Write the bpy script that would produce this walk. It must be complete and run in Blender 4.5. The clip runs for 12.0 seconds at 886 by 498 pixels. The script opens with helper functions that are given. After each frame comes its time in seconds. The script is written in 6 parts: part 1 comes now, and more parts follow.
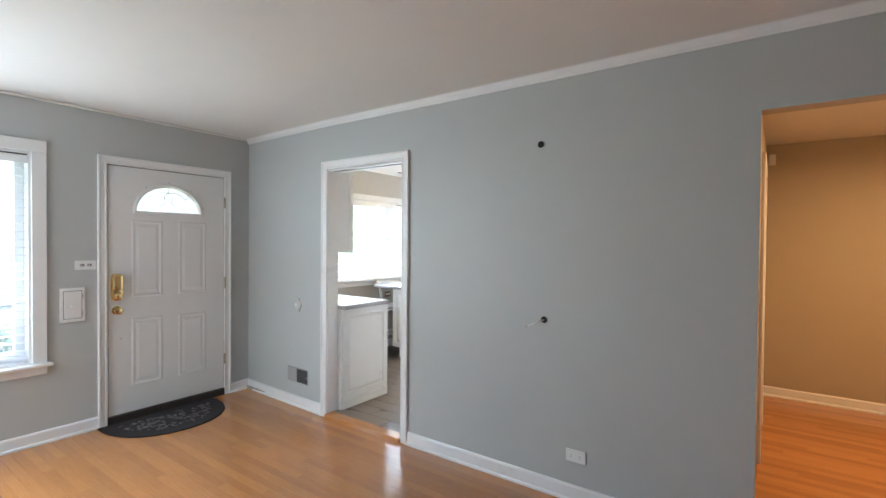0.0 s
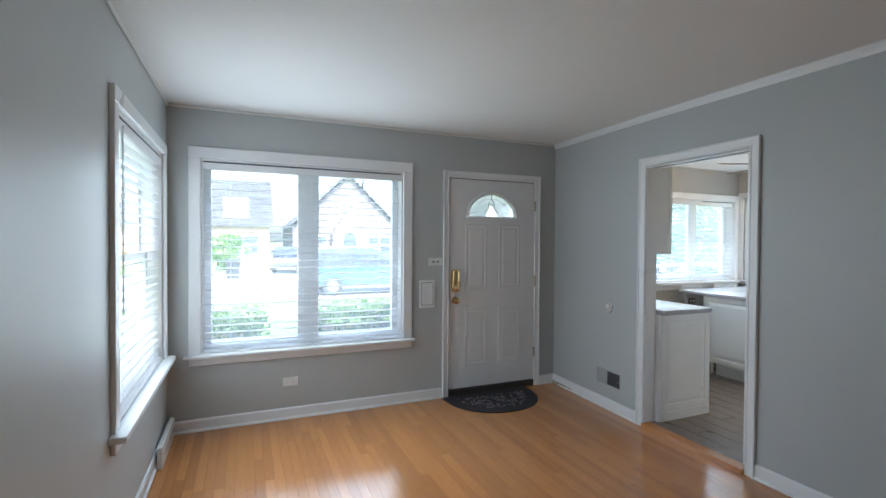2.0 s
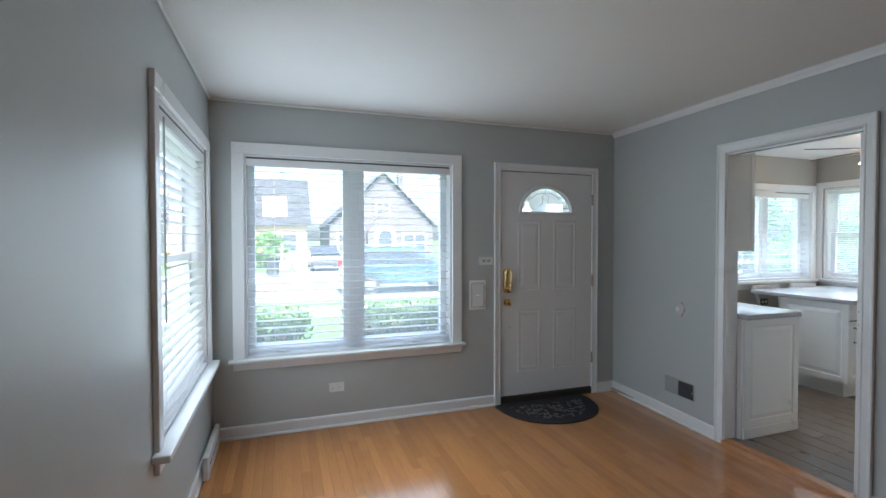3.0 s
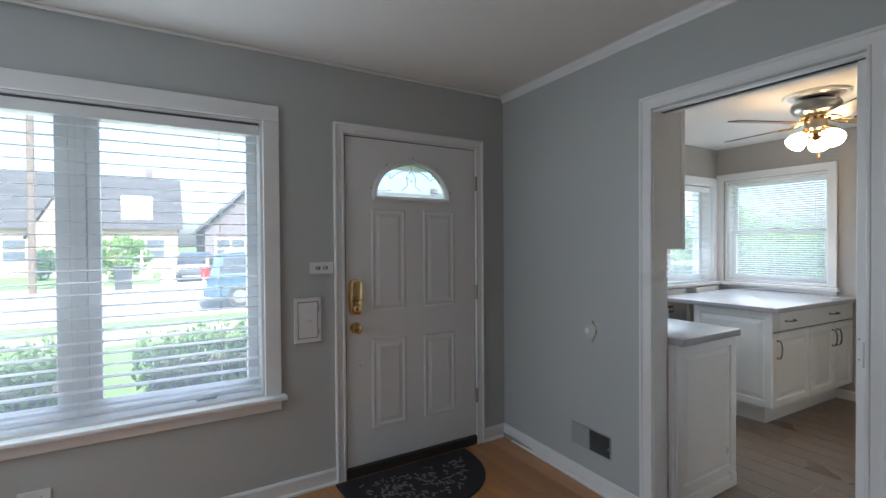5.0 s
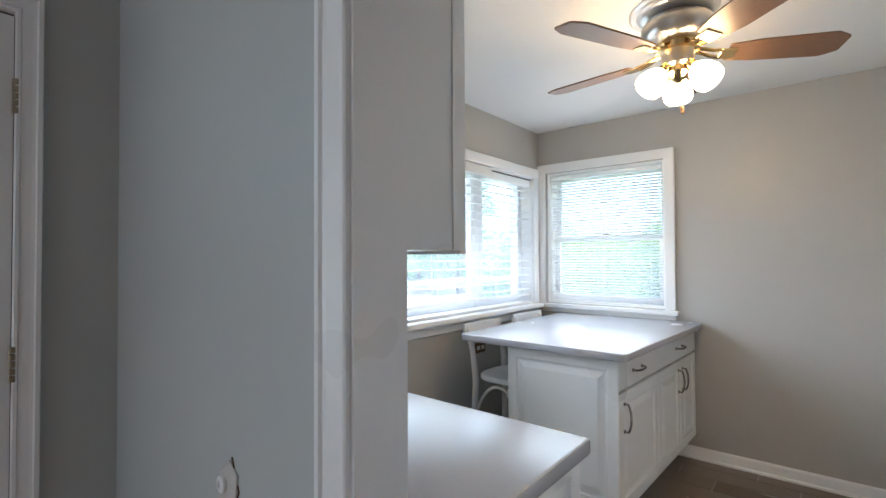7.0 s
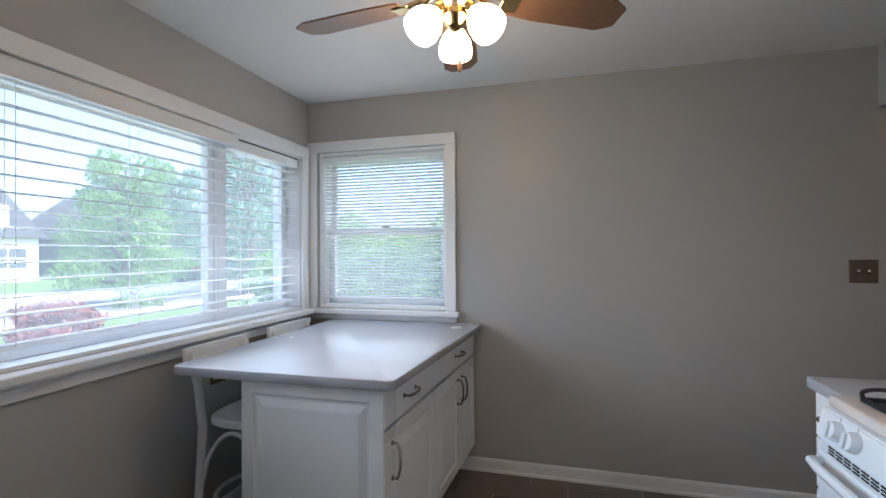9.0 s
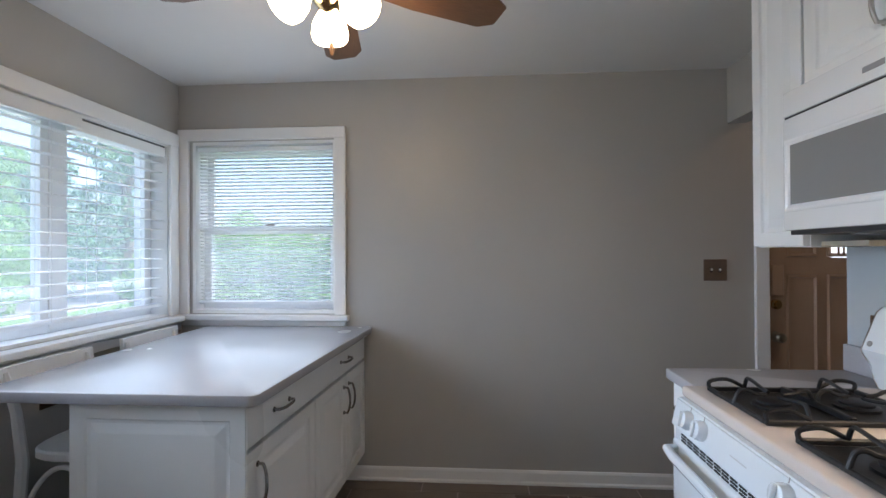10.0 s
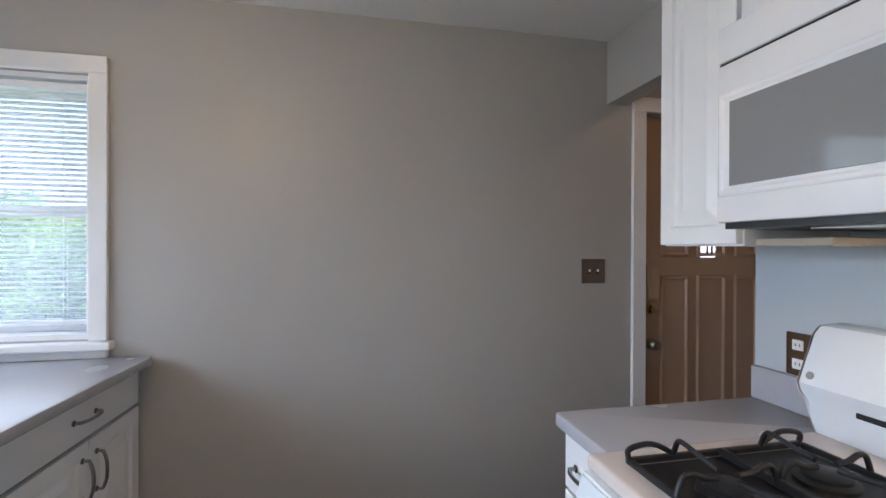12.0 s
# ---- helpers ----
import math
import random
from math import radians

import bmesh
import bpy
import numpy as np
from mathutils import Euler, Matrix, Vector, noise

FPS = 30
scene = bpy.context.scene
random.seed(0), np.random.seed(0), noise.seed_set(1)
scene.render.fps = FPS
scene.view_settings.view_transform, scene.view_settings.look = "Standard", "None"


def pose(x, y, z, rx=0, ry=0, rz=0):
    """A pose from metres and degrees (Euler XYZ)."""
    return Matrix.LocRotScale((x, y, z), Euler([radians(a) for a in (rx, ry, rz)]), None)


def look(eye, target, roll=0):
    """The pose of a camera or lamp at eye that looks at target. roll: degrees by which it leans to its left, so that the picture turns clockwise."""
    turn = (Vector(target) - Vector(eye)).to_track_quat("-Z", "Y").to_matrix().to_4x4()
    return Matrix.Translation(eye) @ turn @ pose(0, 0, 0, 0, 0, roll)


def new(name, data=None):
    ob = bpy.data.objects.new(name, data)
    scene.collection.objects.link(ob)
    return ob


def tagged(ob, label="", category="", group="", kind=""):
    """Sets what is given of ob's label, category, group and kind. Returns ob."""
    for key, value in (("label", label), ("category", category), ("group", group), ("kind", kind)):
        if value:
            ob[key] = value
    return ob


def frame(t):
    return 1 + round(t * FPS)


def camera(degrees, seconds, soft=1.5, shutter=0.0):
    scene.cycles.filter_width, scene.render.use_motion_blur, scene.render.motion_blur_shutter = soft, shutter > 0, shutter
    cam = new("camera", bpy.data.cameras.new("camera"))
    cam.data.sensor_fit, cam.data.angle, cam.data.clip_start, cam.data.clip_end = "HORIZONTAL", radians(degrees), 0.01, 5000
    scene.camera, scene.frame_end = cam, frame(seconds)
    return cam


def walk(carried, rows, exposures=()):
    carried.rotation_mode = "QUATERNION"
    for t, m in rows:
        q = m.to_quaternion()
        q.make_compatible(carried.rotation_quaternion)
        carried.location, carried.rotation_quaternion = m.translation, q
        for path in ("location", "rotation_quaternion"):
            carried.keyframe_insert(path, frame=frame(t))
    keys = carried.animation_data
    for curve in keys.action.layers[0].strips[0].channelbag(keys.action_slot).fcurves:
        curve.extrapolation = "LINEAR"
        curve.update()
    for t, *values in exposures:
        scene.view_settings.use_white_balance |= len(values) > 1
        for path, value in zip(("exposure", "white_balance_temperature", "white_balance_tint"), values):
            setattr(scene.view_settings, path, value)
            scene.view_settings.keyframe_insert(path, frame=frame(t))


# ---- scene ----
cam = camera(87.6, 12.0)
PATH = [
    (0, (4.333, -2.622, 1.472), (3.17, -0.995, 1.441), 0.5),
    (0.5, (4.252, -2.726, 1.477), (2.819, -1.331, 1.443), 0.4),
    (1, (4.197, -2.803, 1.481), (2.567, -1.645, 1.445), 0.4),
    (1.5, (4.148, -2.892, 1.469), (2.391, -1.937, 1.438), 0.5),
    (2, (4.037, -2.976, 1.461), (2.199, -2.187, 1.428), 0.4),
    (2.5, (3.893, -3.019, 1.461), (2.019, -2.323, 1.421), 0.2),
    (2.7, (3.838, -3.022, 1.465), (1.954, -2.353, 1.416), 0.2),
    (4.3, (3.126, -2.674, 1.445), (1.229, -2.042, 1.407), -0.5),
    (4.5, (3.028, -2.537, 1.424), (1.166, -1.806, 1.392), -0.5),
    (5, (2.703, -2.122, 1.409), (0.993, -1.084, 1.384), -0.4),
    (5.5, (2.397, -1.713, 1.382), (0.855, -0.44, 1.375), -0.4),
    (6, (2.197, -1.249, 1.367), (0.757, 0.138, 1.37), -0.2),
    (6.5, (1.971, -0.843, 1.368), (0.621, 0.632, 1.372), 0.0),
    (6.7, (1.894, -0.67, 1.36), (0.565, 0.824, 1.381), -0.1),
    (8.5, (1.627, 0.119, 1.357), (0.914, 1.988, 1.373), -0.4),
    (9, (1.689, 0.202, 1.362), (1.162, 2.131, 1.375), -0.4),
    (9.5, (1.736, 0.267, 1.358), (1.406, 2.24, 1.374), -0.4),
    (10, (1.779, 0.312, 1.356), (1.637, 2.307, 1.371), -0.3),
    (10.5, (1.812, 0.346, 1.354), (1.842, 2.346, 1.37), -0.2),
    (11, (1.833, 0.424, 1.351), (2.013, 2.416, 1.363), -0.1),
    (11.5, (1.85, 0.549, 1.349), (2.18, 2.522, 1.355), 0.0),
    (12, (1.931, 0.95, 1.361), (2.344, 2.907, 1.356), 0.2),
]
walk(cam, [(t, look(eye, target, roll)) for t, eye, target, roll in PATH], [(0.0, 3.55, 6200, 8), (1.0, 3.1, 6000, 7), (2.5, 2.55, 5900, 6), (4.5, 2.22, 5850, 7), (5.5, 2.3, 6250, 9), (6.0, 2.57, 6150, 9), (6.5, 2.68, 6080, 9), (8.5, 2.03, 5850, 12), (9.5, 1.9, 5850, 12), (11.0, 2.05, 5800, 12), (12.0, 2.2, 5850, 14)])

# ---- world, sun, exposure ----
world = bpy.data.worlds.new("world")
scene.world = world
world.use_nodes = True
wn = world.node_tree.nodes
sky = wn.new("ShaderNodeTexSky")
sky.sky_type = "NISHITA"
sky.sun_disc = False
sky.sun_elevation = radians(56)
sky.sun_rotation = radians(88)
sky.air_density, sky.dust_density, sky.ozone_density = 0.9, 4.0, 0.8
wn["Background"].inputs["Strength"].default_value = 0.15
world.node_tree.links.new(sky.outputs["Color"], wn["Background"].inputs["Color"])
sun = new("sun", bpy.data.lights.new("sun", "SUN"))
sun.data.energy, sun.data.angle, sun.data.color = 3.6, radians(3.0), (1.0, 0.95, 0.88)
sun.matrix_world = look((8, 0.3, 12), (0, 0, 0))


def area_lamp(name, eye, target, sx, sy, watts, color, spread=180):
    ob = new(name, bpy.data.lights.new(name, "AREA"))
    ob.data.shape, ob.data.size, ob.data.size_y = "RECTANGLE", sx, sy
    ob.data.energy, ob.data.color, ob.data.spread = watts, color, radians(spread)
    ob.matrix_world = look(eye, target)
    return ob


# daylight in the window openings: from the sky above, the bright ground and straight ahead
DAY, GROUNDLIGHT = (0.82, 0.92, 1.0), (0.93, 0.97, 1.0)
for nm, eye, way, sx, sy, down, up, ahead in (
        ("front", (0.0, -2.47, 1.33), (1, 0), 1.58, 1.44, 1.0, 0.055, 2.9),
        ("side", (0.865, -3.515, 1.33), (0, 1), 1.26, 1.40, 0.7, 0.05, 1.9),
        ("kitchen", (-0.055, 1.83, 1.48), (1, 0), 2.2, 0.95, 2.4, 0.06, 1.8),
        ("sash", (0.48, 3.05, 1.51), (0, -1), 0.86, 1.0, 0.26, 0.03, 0.8)):
    for word, slope, watts, tone in (("down", -0.5 if nm == "kitchen" else -1.0, down, DAY), ("up", 1.0, up, GROUNDLIGHT)):
        area_lamp("daylight_" + nm + "_" + word, eye, (eye[0] + way[0], eye[1] + way[1], eye[2] + slope), sx, sy * 0.7, watts, tone, 84)
    area_lamp("daylight_" + nm + "_ahead", eye, (eye[0] + way[0], eye[1] + way[1], eye[2] - (0.22 if nm == "kitchen" else 0.0)), sx, sy, ahead * 0.72, (0.82, 0.92, 1.0), 130 if nm == "kitchen" else 180)
    back = (eye[0] - 0.19 * way[0], eye[1] - 0.19 * way[1], eye[2])
    area_lamp("daylight_" + nm + "_outer", back, eye, sx, sy, ahead * (0.5 if nm != "sash" else 0.2), (0.84, 0.93, 1.0))
# the lit lamp of the room beyond, and the lamp under the hood
area_lamp("dining_lamp", (5.3, 1.4, 2.3), (5.3, 1.4, 0), 0.35, 0.35, 3.4, (1.0, 0.56, 0.24))
# unseen lamp, added to brighten the passage and back door
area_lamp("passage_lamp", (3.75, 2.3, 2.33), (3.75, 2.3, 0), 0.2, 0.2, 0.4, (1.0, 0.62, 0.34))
area_lamp("hood_lamp", (2.90, 1.13, 1.402), (2.93, 1.13, 0), 0.08, 0.14, 0.4, (1.0, 0.72, 0.46), 140)

# ---- materials ----
def material(name, color, rough=0.5, metal=0.0, grain=0.0, scale=20.0, bump=0.0, bscale=200.0, spec=0.5, blot=0.0, stretch=(1, 1, 1), rnd=0.0, island=False, coat=0.0):
    """A node material: colour varied by fine grain, broad blotches and per-piece chance, with relief."""
    m = bpy.data.materials.new(name)
    m.use_nodes = True
    n, l = m.node_tree.nodes, m.node_tree.links
    b = n["Principled BSDF"]
    b.inputs["Base Color"].default_value = (*color, 1)
    b.inputs["Roughness"].default_value, b.inputs["Metallic"].default_value = rough, metal
    b.inputs["Specular IOR Level"].default_value = spec
    b.inputs["Coat Weight"].default_value = coat
    b.inputs["Coat Roughness"].default_value = 0.12
    tc = n.new("ShaderNodeTexCoord")
    mp = n.new("ShaderNodeMapping")
    mp.inputs["Scale"].default_value = stretch
    at = tc.outputs["Object"]
    if rnd and not island:
        oi, spread, add = n.new("ShaderNodeObjectInfo"), n.new("ShaderNodeVectorMath"), n.new("ShaderNodeVectorMath")
        spread.operation, add.operation = "SCALE", "ADD"
        spread.inputs[0].default_value = (37.0, 91.0, 53.0)
        l.new(oi.outputs["Random"], spread.inputs["Scale"])
        l.new(at, add.inputs[0])
        l.new(spread.outputs["Vector"], add.inputs[1])
        at = add.outputs["Vector"]
    l.new(at, mp.inputs["Vector"])
    last = None

    def vary(fac_socket, amount):
        nonlocal last
        hsv = n.new("ShaderNodeHueSaturation")
        if last is None:
            hsv.inputs["Color"].default_value = (*color, 1)
        else:
            l.new(last, hsv.inputs["Color"])
        mr = n.new("ShaderNodeMapRange")
        mr.inputs["To Min"].default_value, mr.inputs["To Max"].default_value = 1 - amount, 1 + amount
        l.new(fac_socket, mr.inputs["Value"])
        l.new(mr.outputs["Result"], hsv.inputs["Value"])
        last = hsv.outputs["Color"]

    if grain:
        t = n.new("ShaderNodeTexNoise")
        t.inputs["Scale"].default_value, t.inputs["Detail"].default_value = scale, 6
        l.new(mp.outputs["Vector"], t.inputs["Vector"])
        vary(t.outputs["Fac"], grain)
    if blot:
        t = n.new("ShaderNodeTexNoise")
        t.inputs["Scale"].default_value, t.inputs["Detail"].default_value = 1.3, 3
        l.new(at, t.inputs["Vector"])
        vary(t.outputs["Fac"], blot)
        mr = n.new("ShaderNodeMapRange")
        mr.inputs["To Min"].default_value, mr.inputs["To Max"].default_value = max(0.02, rough - 0.12), min(1, rough + 0.12)
        l.new(t.outputs["Fac"], mr.inputs["Value"])
        l.new(mr.outputs["Result"], b.inputs["Roughness"])
    if rnd:
        if island:
            g = n.new("ShaderNodeNewGeometry")
            vary(g.outputs["Random Per Island"], rnd)
        else:
            oi = n.new("ShaderNodeObjectInfo")
            vary(oi.outputs["Random"], rnd)
    if last is not None:
        l.new(last, b.inputs["Base Color"])
    if bump:
        t = n.new("ShaderNodeTexNoise")
        t.inputs["Scale"].default_value, t.inputs["Detail"].default_value = bscale, 4
        l.new(mp.outputs["Vector"], t.inputs["Vector"])
        bp = n.new("ShaderNodeBump")
        bp.inputs["Strength"].default_value, bp.inputs["Distance"].default_value = bump, 0.002
        l.new(t.outputs["Fac"], bp.inputs["Height"])
        l.new(bp.outputs["Normal"], b.inputs["Normal"])
    return m


def glow(name, color, strength):
    m = bpy.data.materials.new(name)
    m.use_nodes = True
    b = m.node_tree.nodes["Principled BSDF"]
    b.inputs["Base Color"].default_value = (*color, 1)
    b.inputs["Emission Color"].default_value = (*color, 1)
    b.inputs["Emission Strength"].default_value = strength
    b.inputs["Roughness"].default_value = 0.3
    return m


def glass_material(name, color=(1, 1, 1), rough=0.0, gloss=0.05, glare_veil=0.0):
    """A thin pane: light goes straight through, a little is mirrored, a painted veil whitens the view."""
    m = bpy.data.materials.new(name)
    m.use_nodes = True
    n, l = m.node_tree.nodes, m.node_tree.links
    n.remove(n["Principled BSDF"])
    mix, tr, gl = n.new("ShaderNodeMixShader"), n.new("ShaderNodeBsdfTransparent"), n.new("ShaderNodeBsdfGlossy")
    tr.inputs["Color"].default_value = (*color, 1)
    gl.inputs["Roughness"].default_value = rough
    mix.inputs["Fac"].default_value = gloss
    l.new(tr.outputs["BSDF"], mix.inputs[1])
    l.new(gl.outputs["BSDF"], mix.inputs[2])
    out = mix
    if glare_veil:
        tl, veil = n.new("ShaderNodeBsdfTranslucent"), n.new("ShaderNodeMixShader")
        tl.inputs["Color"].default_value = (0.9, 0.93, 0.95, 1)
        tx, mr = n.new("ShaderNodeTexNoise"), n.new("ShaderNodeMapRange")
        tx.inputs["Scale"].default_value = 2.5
        mr.inputs["To Min"].default_value, mr.inputs["To Max"].default_value = glare_veil * 0.75, glare_veil * 1.25
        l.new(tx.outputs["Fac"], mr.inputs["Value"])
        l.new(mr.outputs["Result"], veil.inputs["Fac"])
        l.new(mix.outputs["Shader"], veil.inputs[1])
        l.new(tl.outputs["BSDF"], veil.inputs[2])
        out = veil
    l.new(out.outputs["Shader"], n["Material Output"].inputs["Surface"])
    return m


def slat_material(name, color, through_light):
    """Thin pale vinyl: part of the light that falls on it shines through."""
    m = bpy.data.materials.new(name)
    m.use_nodes = True
    n, l = m.node_tree.nodes, m.node_tree.links
    b = n["Principled BSDF"]
    b.inputs["Base Color"].default_value = (*color, 1)
    b.inputs["Roughness"].default_value = 0.45
    tl, mix = n.new("ShaderNodeBsdfTranslucent"), n.new("ShaderNodeMixShader")
    tl.inputs["Color"].default_value = (*color, 1)
    mix.inputs["Fac"].default_value = through_light
    l.new(b.outputs["BSDF"], mix.inputs[1])
    l.new(tl.outputs["BSDF"], mix.inputs[2])
    l.new(mix.outputs["Shader"], n["Material Output"].inputs["Surface"])
    return m


WALL = material("grey_wall_paint", (0.480, 0.498, 0.494), 0.42, grain=0.02, scale=6, bump=0.12, bscale=260, blot=0.03, spec=0.4)
KWALL = material("greige_wall_paint", (0.442, 0.430, 0.408), 0.36, grain=0.02, scale=6, bump=0.10, bscale=260, blot=0.03, spec=0.5)
BSWALL = material("pale_blue_grey_paint", (0.47, 0.51, 0.54), 0.34, grain=0.02, scale=6, bump=0.10, bscale=260, blot=0.03)
TANWALL = material("beige_wall_paint", (0.46, 0.39, 0.29), 0.6, grain=0.03, scale=6, bump=0.12, bscale=260, blot=0.04)
CEIL = material("ceiling_paint", (0.78, 0.765, 0.74), 0.75, grain=0.015, scale=8, bump=0.15, bscale=180, blot=0.02)
TRIM = material("white_trim_paint", (0.80, 0.80, 0.80), 0.32, grain=0.015, scale=10, bump=0.05, bscale=90, blot=0.03)
DOORW = material("white_door_paint", (0.76, 0.755, 0.75), 0.4, grain=0.02, scale=12, bump=0.06, bscale=120, blot=0.03)
CABW = material("white_cabinet_paint", (0.79, 0.80, 0.80), 0.3, grain=0.015, scale=10, bump=0.04, bscale=120, blot=0.03)
ENAMEL = material("white_enamel", (0.82, 0.83, 0.84), 0.16, grain=0.01, scale=10, blot=0.02, coat=0.4)
# the white enamel again, tinted blue for window daylight on the range
RANGEW = material("daylight_tinted_enamel", (0.78, 0.83, 0.88), 0.14, grain=0.01, scale=10, blot=0.02, coat=0.5)
COOKTOP = material("bisque_enamel", (0.70, 0.63, 0.59), 0.2, grain=0.02, scale=30, blot=0.03, coat=0.3)
LAMIN = material("grey_laminate", (0.40, 0.40, 0.43), 0.24, grain=0.10, scale=260, bump=0.03, bscale=300, blot=0.03)
OAK = material("honey_oak", (0.46, 0.194, 0.061), 0.18, grain=0.20, scale=7, bump=0.02, bscale=14, blot=0.08, stretch=(1.2, 22, 10), rnd=0.13, coat=0.5)
OAKJ = material("honey_oak_far", (0.46, 0.194, 0.061), 0.18, grain=0.20, scale=7, bump=0.02, bscale=14, blot=0.08, stretch=(1.2, 22, 10), rnd=0.13, island=True, coat=0.5)
OAKGAP = material("oak_joint", (0.20, 0.085, 0.03), 0.7, grain=0.1)
TILE = material("brown_wood_look_tile", (0.155, 0.122, 0.10), 0.30, grain=0.07, scale=3, bump=0.06, bscale=18, blot=0.07, stretch=(1.5, 9, 6), rnd=0.07)
GROUT = material("tile_grout", (0.36, 0.31, 0.27), 0.85, grain=0.12, scale=60)
BRASS = material("polished_brass", (0.74, 0.53, 0.25), 0.11, metal=1.0, grain=0.05, scale=40)
NICKEL = material("brushed_nickel", (0.52, 0.50, 0.47), 0.28, metal=1.0, grain=0.06, scale=90, stretch=(1, 1, 12))
RINGM = material("satin_silver", (0.74, 0.73, 0.72), 0.30, metal=0.6, grain=0.03, scale=60)
PEWTER = material("pewter_pull", (0.36, 0.35, 0.34), 0.26, metal=1.0, grain=0.1, scale=60)
PLATEB = material("bronze_plate", (0.25, 0.19, 0.15), 0.42, metal=0.6, grain=0.1, scale=50)
BRONZE = material("antique_bronze", (0.16, 0.10, 0.06), 0.38, metal=1.0, grain=0.12, scale=50)
IRON = material("black_cast_iron", (0.016, 0.017, 0.020), 0.42, grain=0.25, scale=60, bump=0.25, bscale=180, spec=0.35)
HINGE = material("dull_brass_hinge", (0.34, 0.29, 0.21), 0.34, metal=1.0, grain=0.1, scale=60)
DARK = material("dark_void", (0.012, 0.012, 0.012), 0.8)
BLACKPL = material("black_plastic", (0.02, 0.02, 0.022), 0.35)
WPLAST = material("white_plastic", (0.78, 0.78, 0.77), 0.35, grain=0.01)
GREYG = material("grey_vent_metal", (0.36, 0.36, 0.36), 0.5, grain=0.03)
DKVENT = material("dark_vent", (0.09, 0.09, 0.095), 0.6, grain=0.1)
HEXP = material("beige_plate", (0.56, 0.53, 0.50), 0.45, grain=0.04, scale=30, blot=0.04)
TAND = material("tan_door_paint", (0.42, 0.285, 0.19), 0.42, grain=0.06, scale=9, stretch=(8, 8, 1), bump=0.06, bscale=60, blot=0.05)
WALNUT = material("walnut_blade", (0.17, 0.095, 0.055), 0.4, grain=0.3, scale=10, stretch=(2, 22, 2), blot=0.06)
MATR = material("dark_rubber_mat", (0.018, 0.015, 0.018), 0.85, grain=0.3, scale=90, bump=0.4, bscale=300)
MATP = material("mat_print", (0.16, 0.14, 0.145), 0.85, grain=0.4, scale=40)
SILL_D = material("dark_bronze_sill", (0.035, 0.028, 0.024), 0.5, grain=0.1)
SLAT = slat_material("white_slat", (0.90, 0.90, 0.90), 0.62)
MINI = slat_material("mini_slat", (0.90, 0.90, 0.90), 0.55)
VINYL = material("window_vinyl", (0.84, 0.85, 0.86), 0.35, grain=0.01)


def leafy(name, color, through_light=0.45, spread=0.45):
    """Leaves: varied from leaf to leaf, light shining through."""
    m = material(name, color, 0.5, grain=0.15, scale=2, rnd=spread, island=True)
    n, l = m.node_tree.nodes, m.node_tree.links
    b = n["Principled BSDF"]
    tl, mix = n.new("ShaderNodeBsdfTranslucent"), n.new("ShaderNodeMixShader")
    tl.inputs["Color"].default_value = (color[0] * 1.5, color[1] * 1.5, color[2], 1)
    mix.inputs["Fac"].default_value = through_light
    l.new(b.outputs["BSDF"], mix.inputs[1])
    l.new(tl.outputs["BSDF"], mix.inputs[2])
    l.new(mix.outputs["Shader"], n["Material Output"].inputs["Surface"])
    return m


# each pane carries a whitening veil in place of glare from outdoors
GLASS = glass_material("window_glass", glare_veil=0.08)
VEILED = glass_material("veiled_window_glass", glare_veil=0.17)
SASHGLASS = glass_material("sash_window_glass", glare_veil=0.18)
FROST = glass_material("textured_glass", (0.92, 0.95, 0.95), 0.05, glare_veil=0.5)
MWGLASS = material("microwave_window", (0.24, 0.245, 0.25), 0.05, grain=0.02, scale=300, spec=0.8, coat=0.5)
LCDG = material("green_display", (0.01, 0.06, 0.04), 0.12)
BULB = glow("lit_shade", (1.0, 0.70, 0.38), 7.5)
HOODLED = glow("hood_lamp", (1.0, 0.72, 0.42), 12.0)
INKG = material("grey_print", (0.28, 0.28, 0.29), 0.5)
INKL = material("pale_grey_print", (0.52, 0.54, 0.57), 0.5)
STEEL = material("dull_steel", (0.45, 0.44, 0.42), 0.35, metal=1.0)
LEAD = material("lead_came", (0.12, 0.12, 0.12), 0.5, metal=0.6)


# ---- building helpers ----
def part(name, bm, mat, parent=None, label="", smooth=False, kind=""):
    """Links a bmesh as one mesh object, under a thing or part where one is given."""
    me = bpy.data.meshes.new(name)
    bmesh.ops.recalc_face_normals(bm, faces=bm.faces)
    bm.to_mesh(me)
    bm.free()
    me.materials.append(mat)
    if smooth:
        for p in me.polygons:
            p.use_smooth = p.area < 0.012
        me.set_sharp_from_angle(angle=radians(35))
    ob = new(name, me)
    if parent is not None:
        ob.parent = parent
        ob.matrix_parent_inverse = parent.matrix_basis.inverted()
    return tagged(ob, label, kind=kind)


def thing(name, label, category, at=(0, 0, 0), group="", kind=""):
    ob = new(name)
    ob.empty_display_size = 0.05
    ob.matrix_basis = Matrix.Translation(at)
    return tagged(ob, label, category, group, kind)


def box(x0, x1, y0, y1, z0, z1, bevel=0.0, bm=None, seg=1):
    """A box between two corners, its edges bevelled."""
    bm2 = bmesh.new()
    bmesh.ops.create_cube(bm2, size=1)
    for v in bm2.verts:
        v.co = ((x0 + x1) / 2 + v.co.x * (x1 - x0), (y0 + y1) / 2 + v.co.y * (y1 - y0), (z0 + z1) / 2 + v.co.z * (z1 - z0))
    if bevel:
        bmesh.ops.bevel(bm2, geom=bm2.edges[:], offset=bevel, segments=seg, affect="EDGES", profile=0.5)
    if bm is None:
        return bm2
    join(bm, bm2)
    return bm


